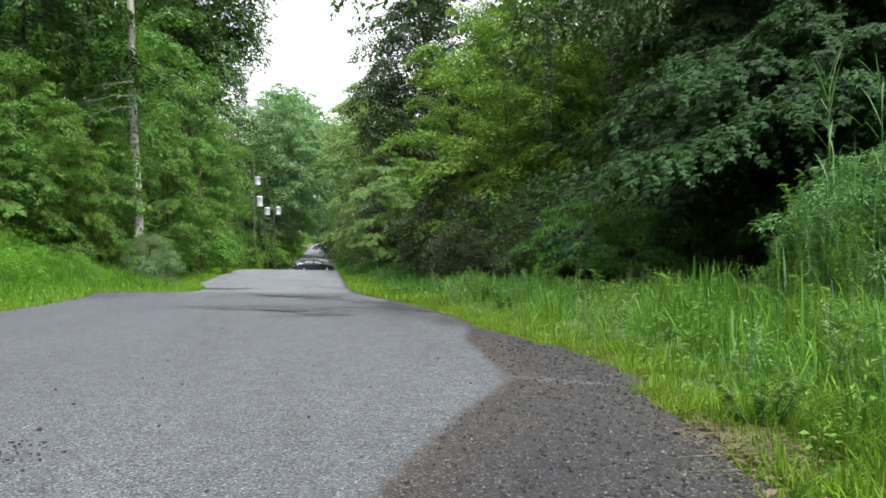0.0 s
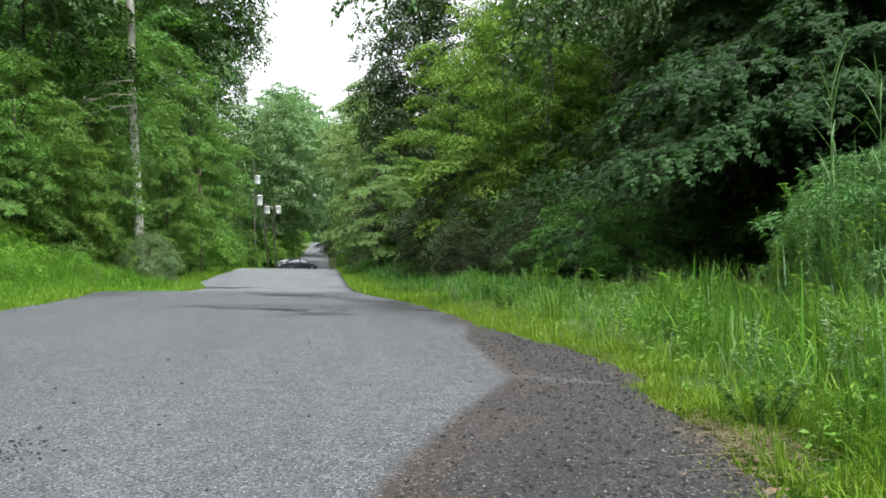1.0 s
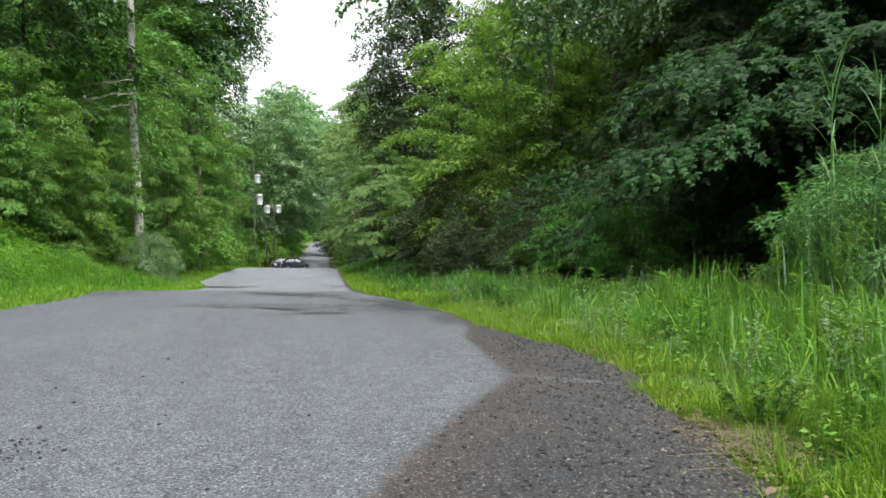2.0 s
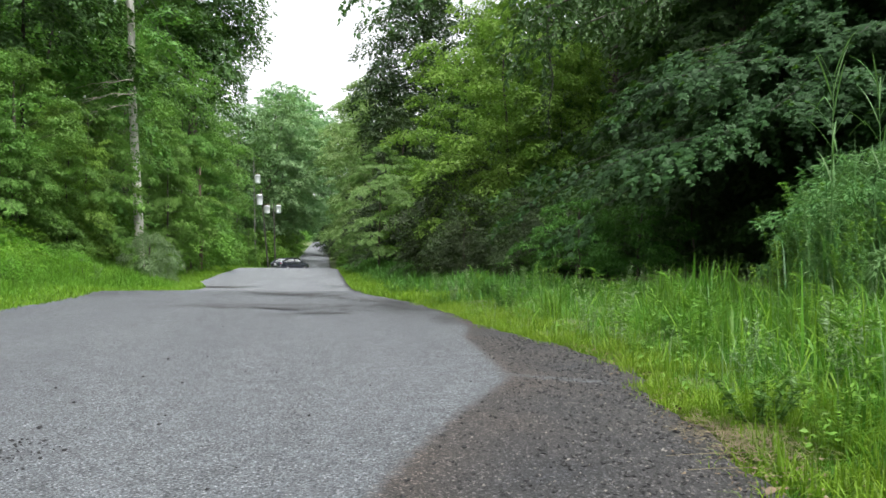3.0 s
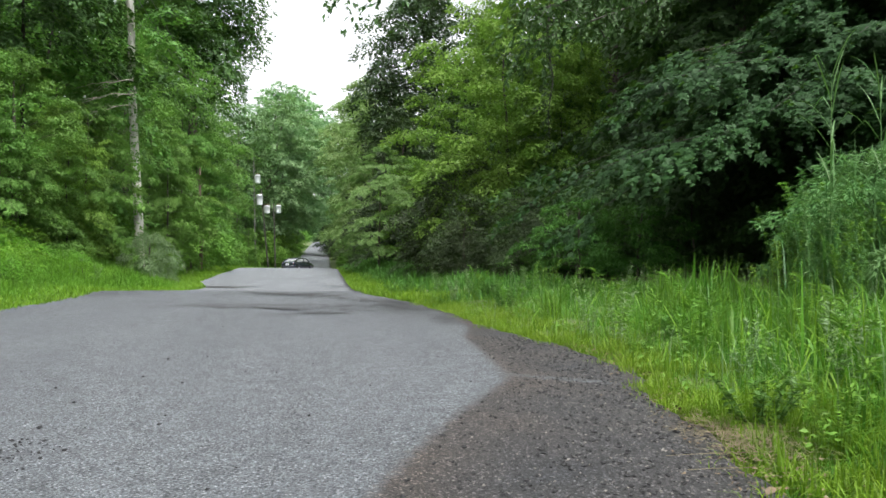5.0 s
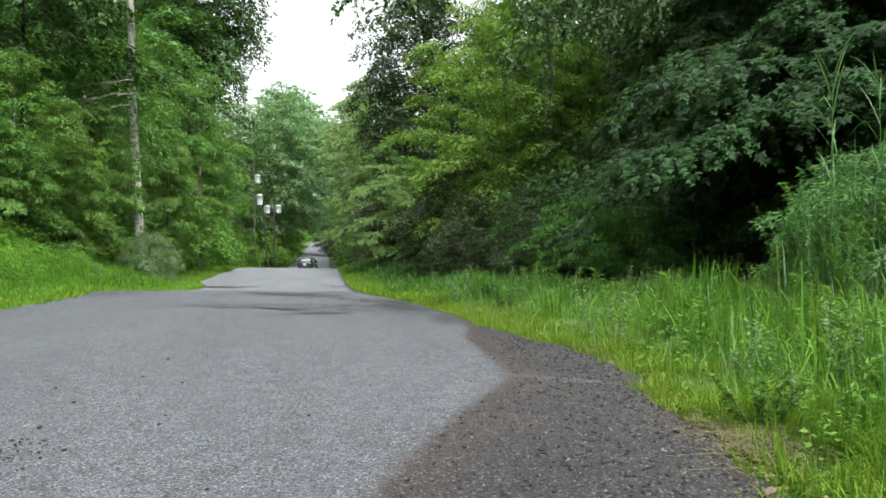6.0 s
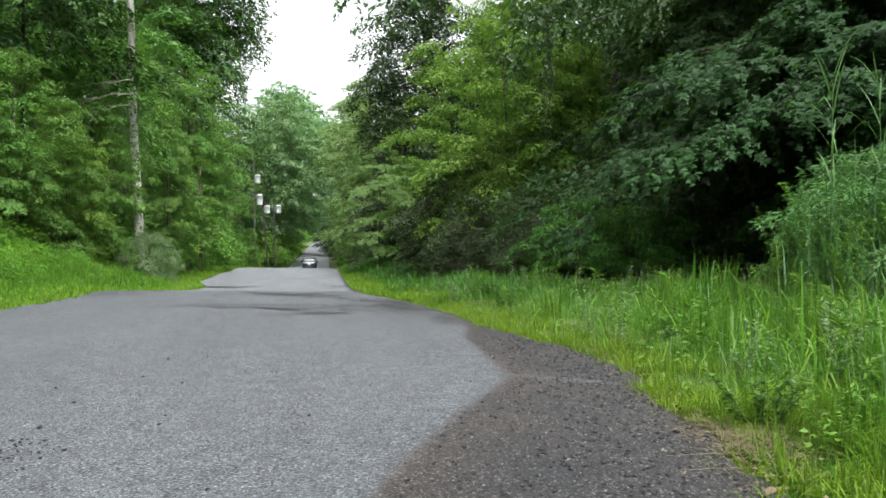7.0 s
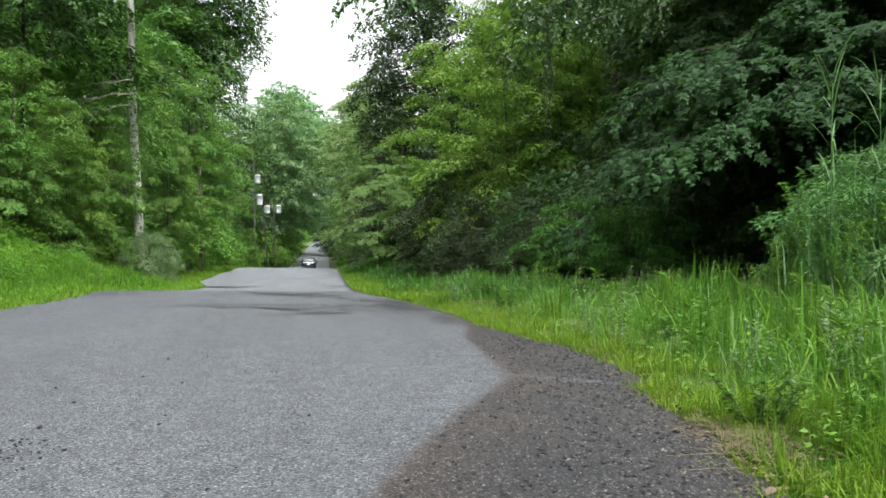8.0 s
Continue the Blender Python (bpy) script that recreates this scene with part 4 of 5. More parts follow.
    n = 3000
    y = rng.uniform(-6, 8, n)
    x = left_edge(y) - 0.05 - rng.random(n) * 3.5
    blades("left_verge_grass", "green grass and weeds below the woods", GRASS, x, y, rng.uniform(0.1, 0.4, n), rng.uniform(0.008, 0.016, n), 32, 1.0)
    # right verge farther off
    n = 16000
    y = 11 + rng.random(n) ** 1.5 * 75
    off = rng.random(n) * 3.6
    x = right_edge(y) + 0.05 + off
    cl = clumpy(x, y, 0.8)
    h = (0.07 + 0.24 * np.clip(off / 2.2, 0, 1)) * (0.3 + 1.1 * np.clip(cl, 0, 1.2)) * rng.uniform(0.5, 1.3, n) * np.interp(y, [10, 30, 45], [0.8, 1.4, 2.5])
    blades("verge_grass", "verge grass along the trees, their shade put into its green", VERGE_SHADED, x, y, h, 0.012 + 0.0006 * y, 3, 0.6)
    n = 15000
    y = 12 + rng.random(n) ** 1.5 * 55
    x = right_edge(y) + np.abs(rng.normal(0.05, 0.55, n))
    blades("verge_fringe", "short yellow-green grass at the far edge of the road", GRASS_EDGE, x, y, 0.06 + 0.13 * rng.random(n), 0.010 + 0.0005 * y, 4, 0.6)
    # left verge
    n = 15500
    y = 7 + rng.random(n) ** 1.6 * 220
    off = rng.random(n) ** 0.85 * 4.5
    x = left_edge(y) - 0.05 - off
    cl = clumpy(x, y, 0.7)
    h = (0.08 + 0.5 * np.clip((off - 0.5) / 2.2, 0, 1)) * (0.4 + 1.0 * np.clip(cl, 0, 1.2)) * rng.uniform(0.6, 1.2, n)
    blades("left_verge_grass", "green grass and weeds below the woods", GRASS, x, y, h, 0.012 + 0.0006 * y, 6, 0.6)
    n = 20000
    y = 8 + rng.random(n) ** 1.5 * 70
    x = left_edge(y) - np.abs(rng.normal(0.1, 0.75, n)) + 0.08
    blades("left_verge_fringe", "short yellow-green grass along the far edge of the road", GRASS_EDGE, x, y, 0.05 + 0.13 * rng.random(n), 0.008 + 0.0004 * y, 7, 1.1)
    # tall bright grass on the bank below the woods
    n = 23000
    y = 10.5 + rng.random(n) ** 1.1 * 13
    off = 0.25 + rng.random(n) ** 0.8 * 3.8
    x = left_edge(y) - off
    cl = clumpy(x, y, 0.9)
    h = (0.1 + 0.33 * np.clip(off - 0.3, 0, 2.4)) * (0.35 + 0.85 * np.clip(cl, 0, 1.2)) * rng.uniform(0.6, 1.2, n)
    blades("bank_grass", "tall bright green grass on the bank below the woods", BANK, x, y, h, 0.007 + 0.009 * rng.random(n), 47, 1.3)
    # dry straw lying at the edge of the grit
    n = 1100
    y = rng.normal(2.58, 0.2, n)
    x = right_edge(y) + rng.normal(0.15, 0.09, n)
    d = rng.normal(0, 1, (n, 3)) * np.array([1, 1, 0.08])
    v, f = leaf_arrays(np.stack([x, y, land(x, y) + 0.035 + 0.02 * rng.random(n)], -1), d, np.array([[0, 0, 1.0]]) + 0 * d, rng.uniform(0.02, 0.09, n),
                       (np.array([(0, -0.02, 0), (1, -0.015, 0.02), (1, 0.015, 0.02), (0, 0.02, 0)]), np.array([(0, 1, 2), (0, 2, 3)])))
    tagged(new("straw_litter", mesh_of("straw_litter", v, f, STRAW)), "dry straw and dead stems at the edge of the grit", "litter", kind="stuff")
    n = 900
    y = 1.6 + rng.random(n) ** 1.2 * 4
    x = right_edge(y) + rng.normal(0.08, 0.09, n)
    d = rng.normal(0, 1, (n, 3)) * np.array([1, 1, 0.2])
    v, f = leaf_arrays(np.stack([x, y, land(x, y) + 0.035 + 0.015 * rng.random(n)], -1), d, np.array([[0, 0, 1.0]]) + rng.normal(0, 0.3, (n, 3)), rng.uniform(0.008, 0.022, n), SHARD)
    tagged(new("leaf_litter", mesh_of("leaf_litter", v, f, DRYLEAF)), "crumbled brown leaf litter at the edge of the grass", "litter", kind="stuff")


    n = 380
    y = rng.normal(2.5, 0.2, n)
    x = right_edge(y) + rng.normal(0.12, 0.07, n)
    d = rng.normal(0, 1, (n, 3)) * np.array([1, 1, 0.15])
    v, f = leaf_arrays(np.stack([x, y, land(x, y) + 0.03 + 0.012 * rng.random(n)], -1), d, np.array([[0, 0, 1.0]]) + rng.normal(0, 0.3, (n, 3)), rng.uniform(0.006, 0.015, n), SHARD)
    tagged(new("dry_litter", mesh_of("dry_litter", v, f, STRAW)), "pale dry leaf crumbs at the edge of the grit", "litter", kind="stuff")
    # long arching blades over the rest
    n = 360
    y = 2.6 + rng.random(n) ** 1.3 * 5
    off = 0.2 + rng.random(n) * np.clip(0.85 * y + 0.4 - right_edge(y), 0.5, 3.4)
    x = right_edge(y) + off
    h = (0.16 + 0.32 * np.clip(off, 0, 1)) * rng.uniform(0.7, 1.3, n)
    blades("arching_grass", "long arching blades of bright grass", GRASS_EDGE, x, y, h, rng.uniform(0.006, 0.011, n), 18, 1.7)
    # small leaves of low herbs between the blades
    n = 7000
    y = 2.2 + rng.random(n) ** 1.2 * 9
    off = 0.12 + rng.random(n) ** 0.9 * np.clip(0.85 * y + 0.5 - right_edge(y), 0.5, 4.2)
    x = right_edge(y) + off
    keep = clumpy(x, y, 1.9) > 0.62
    x, y, off = x[keep], y[keep], off[keep]
    n = len(x)
    h = (0.06 + 0.26 * np.clip(off / np.clip(0.7 + 0.12 * y, 0.8, 1.7), 0, 1)) * rng.uniform(0.4, 1.2, n)
    d = rng.normal(0, 1, (n, 3)) * np.array([1, 1, 0.3])
    v, f = leaf_arrays(np.stack([x, y, land(x, y) + h], -1), d, np.array([[0, -0.3, 1.0]]) + rng.normal(0, 0.35, (n, 3)), rng.uniform(0.02, 0.042, n), SIMPLE)
    tagged(new("low_herbs", mesh_of("low_herbs", v, f, LEAF_WEED)), "small leaves of low herbs among the grass", "herbs", kind="stuff")


# ---------------------------------------------------------------- weeds, reeds and hanging branches
def build_weed(name, label, h, stems, leaves, leaf, mat, seed, shape=SIMPLE, spread=0.5, category="weed"):
    """A soft plant: thin stems from one root with leaves in whorls."""
    rng = np.random.default_rng(seed)
    thing = tagged(new(name), label, category, "roadside weeds")
    paths, ps, ds = [], [], []
    for i in range(stems):
        a = rng.uniform(0, 6.28)
        o = np.array([math.cos(a), math.sin(a), 0]) * h * spread * rng.uniform(0.1, 1)
        top = np.array([0, 0, h * rng.uniform(0.6, 1.05)]) + o
        t = np.linspace(0, 1, 5)[:, None]
        pts = (np.array([[0, 0, -0.02]]) + o * 0.4) * (1 - t) + top * t - np.array([[0, 0, 0.12 * h]]) * np.sin(t * math.pi) * 0 + o * (t ** 2 - t) * 0.6
        paths.append((pts, np.linspace(0.004, 0.0015, 5)))
        k = leaves // stems
        u = rng.random(k) ** 0.7
        p = np.stack([np.interp(u, t[:, 0], pts[:, j]) for j in range(3)], -1)
        aa = np.arange(k) * 2.4 + rng.normal(0, 0.5, k)
        ps.append(p)
        ds.append(np.stack([np.cos(aa), np.sin(aa), rng.normal(0.25, 0.35, k)], -1))
    for one in paths:
        v, f = tubes([one], 4)
        part("stem", mesh_of("stem", v, f, mat, True), None, thing)
    p, d = np.concatenate(ps), np.concatenate(ds)
    v, f = leaf_arrays(p, d, np.array([[0, 0, 1.0]]) + rng.normal(0, 0.25, p.shape), leaf * rng.uniform(0.5, 1.2, len(p)), shape)
    part("foliage", mesh_of("foliage", v, f, mat), None, thing)
    return thing


def build_reed(h, count, seed):
    """A tall reed: a stalk with long arching blades; built about its root."""
    rng = np.random.default_rng(seed)
    thing = tagged(new("reed"), "tall green reed with long arching blades", "reed", "reeds on the verge")
    z = np.linspace(-0.05, h * 0.86, 8)
    v, f = tubes([(np.stack([0.02 * z * z / h, 0 * z, z], -1), np.linspace(0.009, 0.003, 8))], 5)
    part("stalk", mesh_of("stalk", v, f, REED, True), None, thing)
    for i in range(count):
        z0 = h * (0.3 + 0.58 * (i / max(1, count - 1)) ** 0.7)
        a = i * 2.6 + rng.normal(0, 0.4)
        ln = h * rng.uniform(0.13, 0.24)
        t = np.linspace(0, 1, 7)
        steep = rng.uniform(0.8, 1.15) + 0.25 * i / count
        fold = rng.uniform(0.5, 0.8) if i % 3 == 1 else 1.5
        out = np.minimum(t, fold) * math.cos(steep) + np.maximum(t - fold, 0) * 0.8
        rise = np.minimum(t, fold) * math.sin(steep) - np.maximum(t - fold, 0) * 0.9
        r = ln * (out + 0.12 * t ** 2)
        zz = z0 + ln * (rise - rng.uniform(0.05, 0.25) * t ** 3)
        c = np.stack([0.02 * z0 * z0 / h + r * math.cos(a), r * math.sin(a), zz], -1)
        s = np.array([-math.sin(a), math.cos(a), 0])
        w = 0.0066 * np.sin(np.clip(t * 0.9 + 0.12, 0, 1) * math.pi) ** 0.6 + 0.001
        mid = c + np.array([0, 0, -0.006])
        vv = np.concatenate([c - s * w[:, None], mid, c + s * w[:, None]])
        ff = []
        for k in range(6):
            ff += [(k, k + 1, 7 + k + 1, 7 + k), (7 + k, 7 + k + 1, 14 + k + 1, 14 + k)]
        part("blade", mesh_of("blade", vv, np.array(ff), REED, True), None, thing)
    return thing


def build_branch(name, label, pts, twigs, leaves, leaf, mat, seed, hang=0.5, start=0.35):
    """A long bough with drooping twigs, about its first point."""
    rng = np.random.default_rng(seed)
    thing = tagged(new(name), label, "branch")
    pts = np.asarray(pts, float)
    t = np.linspace(0, 1, len(pts))
    paths = [(pts, np.linspace(0.03, 0.006, len(pts)))]
    ps, ds = [], []
    for i in range(twigs):
        u = start + (1 - start) * (i + rng.random()) / twigs
        p0 = np.array([np.interp(u, t, pts[:, j]) for j in range(3)])
        o = np.array([rng.normal(-0.25, 0.35), rng.normal(0, 0.35), -hang * rng.uniform(0.2, 1.1)]) * rng.uniform(0.5, 1.0)
        q = np.linspace(0, 1, 4)[:, None]
        tp = p0 + o * q + np.array([[0, 0, 0.1]]) * np.sin(q * math.pi)
        paths.append((tp, np.array([0.004, 0.003, 0.002, 0.001])))
        k = leaves // twigs
        uu = rng.random(k)
        ps.append(np.stack([np.interp(uu, q[:, 0], tp[:, j]) for j in range(3)], -1))
        ds.append(o[None] * 0.8 + rng.normal(0, 0.4, (k, 3)) + np.array([[0, 0, -0.35]]))
    v, f = tubes(paths, 5)
    part("limb", mesh_of("limb", v, f, BARK_SHADED, True), None, thing, "thin brown limb with twigs")
    p, d = np.concatenate(ps), np.concatenate(ds)
    v, f = leaf_arrays(p, d, rng.normal(0, 0.6, p.shape) + np.array([[0, -0.5, 0.6]]), leaf * rng.uniform(0.6, 1.2, len(p)), shape=SIMPLE)
    part("foliage", mesh_of("foliage", v, f, mat), None, thing)
    return thing


def make_undergrowth():
    rng = np.random.default_rng(77)
    # the thick weeds at the foot of the reeds
    tuft = build_bush("weed_thicket", "thicket of tall green weeds on the verge", 1.4, 1.05, 0.085, 90, 17000, LEAF_THICKET, 91, SLIM, tilt=0.7, flat=0.7, size=0.22)
    plant(tuft, 6.15, 6.4, 1.0)
    for x, y, s, a in ((6.5, 7.8, 1.15, 50), (7.2, 7.2, 1.3, 130), (5.5, 7.2, 0.6, 210), (6.3, 6.9, 1.1, 100), (5.6, 4.9, 0.9, 220), (6.6, 5.6, 1.4, 310), (8.2, 6.4, 1.5, 10)):
        plant_copy(tuft, x, y, s, a)
    stands = [build_weed("tall_weed", "tall upright green weed on the verge", 1.5, 9, 900, 0.075, LEAF_THICKET, 191, SLIM, 0.3),
              build_weed("tall_weed", "bright yellow-green leafy tall weed on the verge", 1.25, 10, 900, 0.06, LEAF_WEED, 192, SIMPLE, 0.4),
              build_weed("tall_weed", "pale green tall weed with small leaves", 1.35, 8, 800, 0.05, LEAF_HERB, 193, SIMPLE, 0.35)]
    for thing, x, y, s in zip(stands, (4.45, 4.5, 4.9), (6.3, 5.9, 6.1), (0.85, 0.7, 1.0)):
        plant(thing, x, y, s)
    for k, x, y, s, a in ((1, 4.2, 6.5, 0.6, 40), (2, 4.55, 6.8, 0.85, 140), (0, 4.9, 6.7, 0.95, 80), (1, 4.85, 5.6, 0.8, 190), (0, 5.25, 6.3, 1.1, 250), (2, 5.2, 5.7, 0.95, 300), (1, 5.6, 6.0, 1.1, 20), (0, 5.6, 5.4, 1.05, 120), (2, 5.0, 5.2, 0.7, 60), (0, 4.25, 5.5, 0.5, 10), (1, 4.45, 5.2, 0.45, 330), (2, 4.05, 6.0, 0.45, 230), (1, 5.1, 7.2, 1.0, 270)):
        plant_copy(stands[k], x, y, s, a)
    # pointed tufts of tall grass
    r5 = np.random.default_rng(150)
    for x, y, k, hh in ((3.35, 7.0, 46, 0.62), (3.8, 7.2, 50, 0.66), (3.05, 6.3, 24, 0.42), (4.3, 7.6, 40, 0.6), (2.75, 5.2, 20, 0.4), (3.75, 5.4, 30, 0.5), (2.4, 7.6, 30, 0.4), (3.0, 4.2, 24, 0.42), (2.25, 3.1, 16, 0.36), (2.9, 3.8, 22, 0.46), (2.7, 4.7, 22, 0.44), (1.95, 2.5, 12, 0.3), (3.3, 4.9, 24, 0.5), (2.3, 3.2, 8, 0.62), (2.75, 3.5, 8, 0.66), (2.55, 2.95, 6, 0.5)):
        blades("grass_tuft", "tuft of tall pointed grass on the verge", GRASS, x + r5.normal(0, 0.09, k), y + r5.normal(0, 0.09, k), hh * r5.uniform(0.6, 1.2, k), r5.uniform(0.012, 0.022, k), int(x * 100), 0.75, "", "grass")
    for x, y, k, hh in ((4.55, 6.3, 34, 1.1), (4.95, 6.0, 40, 1.35), (5.35, 6.3, 40, 1.6), (5.1, 6.8, 36, 1.6), (4.3, 6.7, 26, 0.8), (5.5, 5.7, 36, 1.4), (4.75, 5.5, 24, 0.9)):
        blades("reed_clump", "clump of long blue-green reed leaves on the verge", REED, x + r5.normal(0, 0.16, k), y + r5.normal(0, 0.16, k), hh * r5.uniform(0.55, 1.2, k), r5.uniform(0.013, 0.024, k), int(x * 100 + y), 0.8, "", "reed")
    # low plants among the grass
    w1 = build_weed("broadleaf_weed", "low broad-leaved green weed in the grass", 0.3, 12, 600, 0.038, LEAF_HERB, 92, spread=0.95)
    plant(w1, 1.68, 2.72, 0.85)
    w2 = build_weed("feathery_weed", "slender grey-green weed in the grass", 0.5, 4, 150, 0.06, LEAF_GREY, 93, SLIM, 0.35)
    plant(w2, 2.3, 5.6)
    w3 = build_weed("leafy_weed", "leafy bright green weed in the grass", 0.55, 4, 160, 0.075, LEAF_WEED, 94, SLIM, 0.4)
    plant(w3, 2.6, 3.4)
    for k in range(66):
        y = 2.0 + rng.random() ** 1.3 * 12
        off = 0.3 + rng.random() * 3.4
        x = float(right_edge(y)) + off
        plant_copy((w1, w3, w2, w3)[k % 4], x, y, rng.uniform(0.6, 1.15), rng.uniform(0, 360))
    for x, y, s, a in ((2.45, 3.2, 0.7, 30), (2.75, 3.7, 0.8, 120), (3.1, 4.1, 0.85, 220), (2.3, 2.95, 0.55, 300), (3.3, 4.5, 0.9, 80), (2.6, 4.2, 0.75, 170), (2.15, 3.6, 0.6, 10), (1.9, 2.85, 0.5, 250)):
        plant_copy(w2, x, y, s, a)
    for k in range(26):
        y = 10 + rng.random() * 22
        x = float(left_edge(y)) - 0.9 - rng.random() * 2.4
        plant_copy((w3, w2)[k % 2], x, y, rng.uniform(1.0, 1.8), rng.uniform(0, 360))
    # reeds
    main = build_reed(2.55, 15, 95)
    plant(main, 4.68, 6.4)
    reeds = [main]
    for x, y, s, a in ((5.3, 6.5, 0.95, 200), (5.6, 5.9, 0.9, 300)):
        reeds.append(plant_copy(main, x, y, s, a))
    # boughs that hang into the view overhead
    hang = build_branch("hanging_branch", "thin overhanging branch with dark drooping leaves",
                        [(0, 0, 0), (-1.5, -0.6, -0.2), (-3.0, -1.2, -0.62), (-4.4, -1.8, -1.1), (-5.5, -2.3, -1.5), (-6.1, -2.55, -1.66)], 46, 520, 0.08, LEAF_DEEP_SHADED, 96, 0.62, 0.42)
    hang.matrix_world = pose(6.4, 10.5, 5.08)
    for seed, z, y, x in ((97, 5.0, 10.4, 6.9), (98, 4.9, 11.2, 7.2), (99, 5.3, 9.6, 6.6)):
        k = build_branch("hanging_branch", "drooping leafy branch of the big maple", [(0, 0, 0), (-1.2, -0.5, -0.1), (-2.4, -0.9, -0.5), (-3.5, -1.3, -1.0), (-4.5, -1.6, -1.45)], 46, 1250, 0.085, LEAF_DEEP_SHADED, seed, 0.75, 0.42)
        k.matrix_world = pose(x, y, z)
    k = build_branch("hanging_vine", "dark leafy vine hanging from the treetops", [(0, 0, 0), (-0.1, 0, -1.0), (0.08, 0, -2.0), (-0.06, 0, -3.0), (0.0, 0, -3.9)], 44, 520, 0.1, LEAF_VINE, 101, 0.35, 0.0)
    k.matrix_world = pose(6.25, 20.0, 7.6)
    z = np.linspace(-0.3, 5.3, 8)
    v, f = tubes([(np.stack([0.05 * np.sin(z), 0 * z, z], -1), np.linspace(0.11, 0.05, 8))], 8)
    bare = new("tree_trunk", mesh_of("tree_trunk", v, f, REDBARK, True))
    bare.matrix_world = pose(-5.75, 40.0, float(land(-5.75, 40.0)))
    tagged(bare, "bare reddish-brown trunk among the bushes", "tree trunk")
    r3 = np.random.default_rng(140)
    n = 1500
    knots = np.array([1.2, 1.9, 2.6, 3.3, 4.1, 4.9, 6.2, 7.0, 8.4])
    kz = knots[r3.integers(0, len(knots), n)]
    z = kz + r3.normal(0, 0.28, n)
    a = r3.uniform(0, 6.28, n)
    o = np.stack([np.cos(a), np.sin(a), 0 * a], -1)
    c = o * (0.1 + 0.22 * r3.random(n) ** 2)[:, None] + np.stack([-0.042 * z, 0 * z, z], -1)
    v, f = leaf_arrays(c, o * 0.5 + r3.normal(0, 0.5, (n, 3)) + np.array([[0, 0, -0.6]]), o + np.array([[0, 0, 0.7]]) + r3.normal(0, 0.3, (n, 3)), r3.uniform(0.08, 0.16, n), SHARD)
    vine = new("vine", mesh_of("vine", v, f, LEAF_MID))
    vine.matrix_world = pose(-5.6, 26.0, float(land(-5.6, 26.0)))
    tagged(vine, "green vine climbing the weathered pole in tufts", "vine", kind="stuff")
    # dead boughs in front of the leaves beside the pole
    for i, (x, y, z, ln) in enumerate(((-5.2, 23.2, 5.8, 1.5), (-5.2, 23.2, 5.4, 1.3), (-5.2, 23.2, 5.1, 1.9), (-7.2, 40.5, 5.2, 2.0), (-6.9, 41, 4.2, 1.6), (-6.2, 27, 6.4, 1.5), (-8.6, 62, 6.2, 2.4))):
        r2 = np.random.default_rng(120 + i)
        t = np.linspace(0, 1, 9)
        sag = r2.uniform(-0.5, -0.1)
        stem = np.stack([-ln * t, -0.25 * t + np.cumsum(r2.normal(0, 0.03, 9)), ln * (r2.uniform(-0.1, 0.25) * t + sag * t * t) + np.cumsum(r2.normal(0, 0.03, 9))], -1)
        paths = [(stem, np.linspace(0.014, 0.004, 9))]
        for k in range(5):
            j = 2 + int(r2.integers(0, 6))
            e = stem[j] + np.array([-r2.uniform(0.2, 0.7), r2.normal(0, 0.15), r2.normal(0.05, 0.3)])
            paths.append((np.stack([stem[j], (stem[j] + e) / 2 + r2.normal(0, 0.04, 3), e]), np.array([0.007, 0.005, 0.002])))
        v, f = tubes(paths, 4)
        d = new("dead_branch", mesh_of("dead_branch", v, f, DEADWOOD, True))
        d.matrix_world = pose(x, y, z)
        tagged(d, "bare grey dead branch among the green leaves", "branch", "dead branches")
    # one fallen leaf
    v, f = leaf_arrays(np.array([[1.185, 1.89, 0.022]]), np.array([[0.9, 0.3, 0.25]]), np.array([[-0.2, -0.5, 1.0]]), [0.045], (np.array([(0, 0, 0), (0.25, -0.2, 0.1), (0.6, -0.22, 0.14), (1, 0, 0.05), (0.6, 0.27, 0.14), (0.25, 0.25, 0.1)]), np.array([(0, 1, 5), (1, 2, 4), (1, 4, 5), (2, 3, 4)])))
    tagged(new("fallen_leaf", mesh_of("fallen_leaf", v, f, DRYLEAF)), "dry brown fallen leaf at the edge of the grit", "leaf")
    # two long dry stems across the grit
    for x0, y0, x1, y1 in ((1.13, 2.37, 1.43, 2.33), (1.12, 2.2, 1.31, 2.16)):
        t = np.linspace(0, 1, 8)
        pts = np.stack([x0 + (x1 - x0) * t, y0 + (y1 - y0) * t + 0.004 * np.sin(t * 5), 0.008 + 0.012 * t], -1)
        v, f = tubes([(pts, np.linspace(0.0007, 0.0013, 8))], 5)
        tagged(new("dry_stem", mesh_of("dry_stem", v, f, STRAW, True)), "long dry grass stem lying on the grit", "stem", "dry stems")
    return reeds, hang


make_ground()
make_road()
make_trees()
make_grass()
REEDS, HANGING = make_undergrowth()


# ---------------------------------------------------------------- utility poles
def tube_mesh(name, pts, rad, mat, sides=12):
    v, f = tubes([(pts, rad)], sides)
    return mesh_of(name, v, f, mat, True)


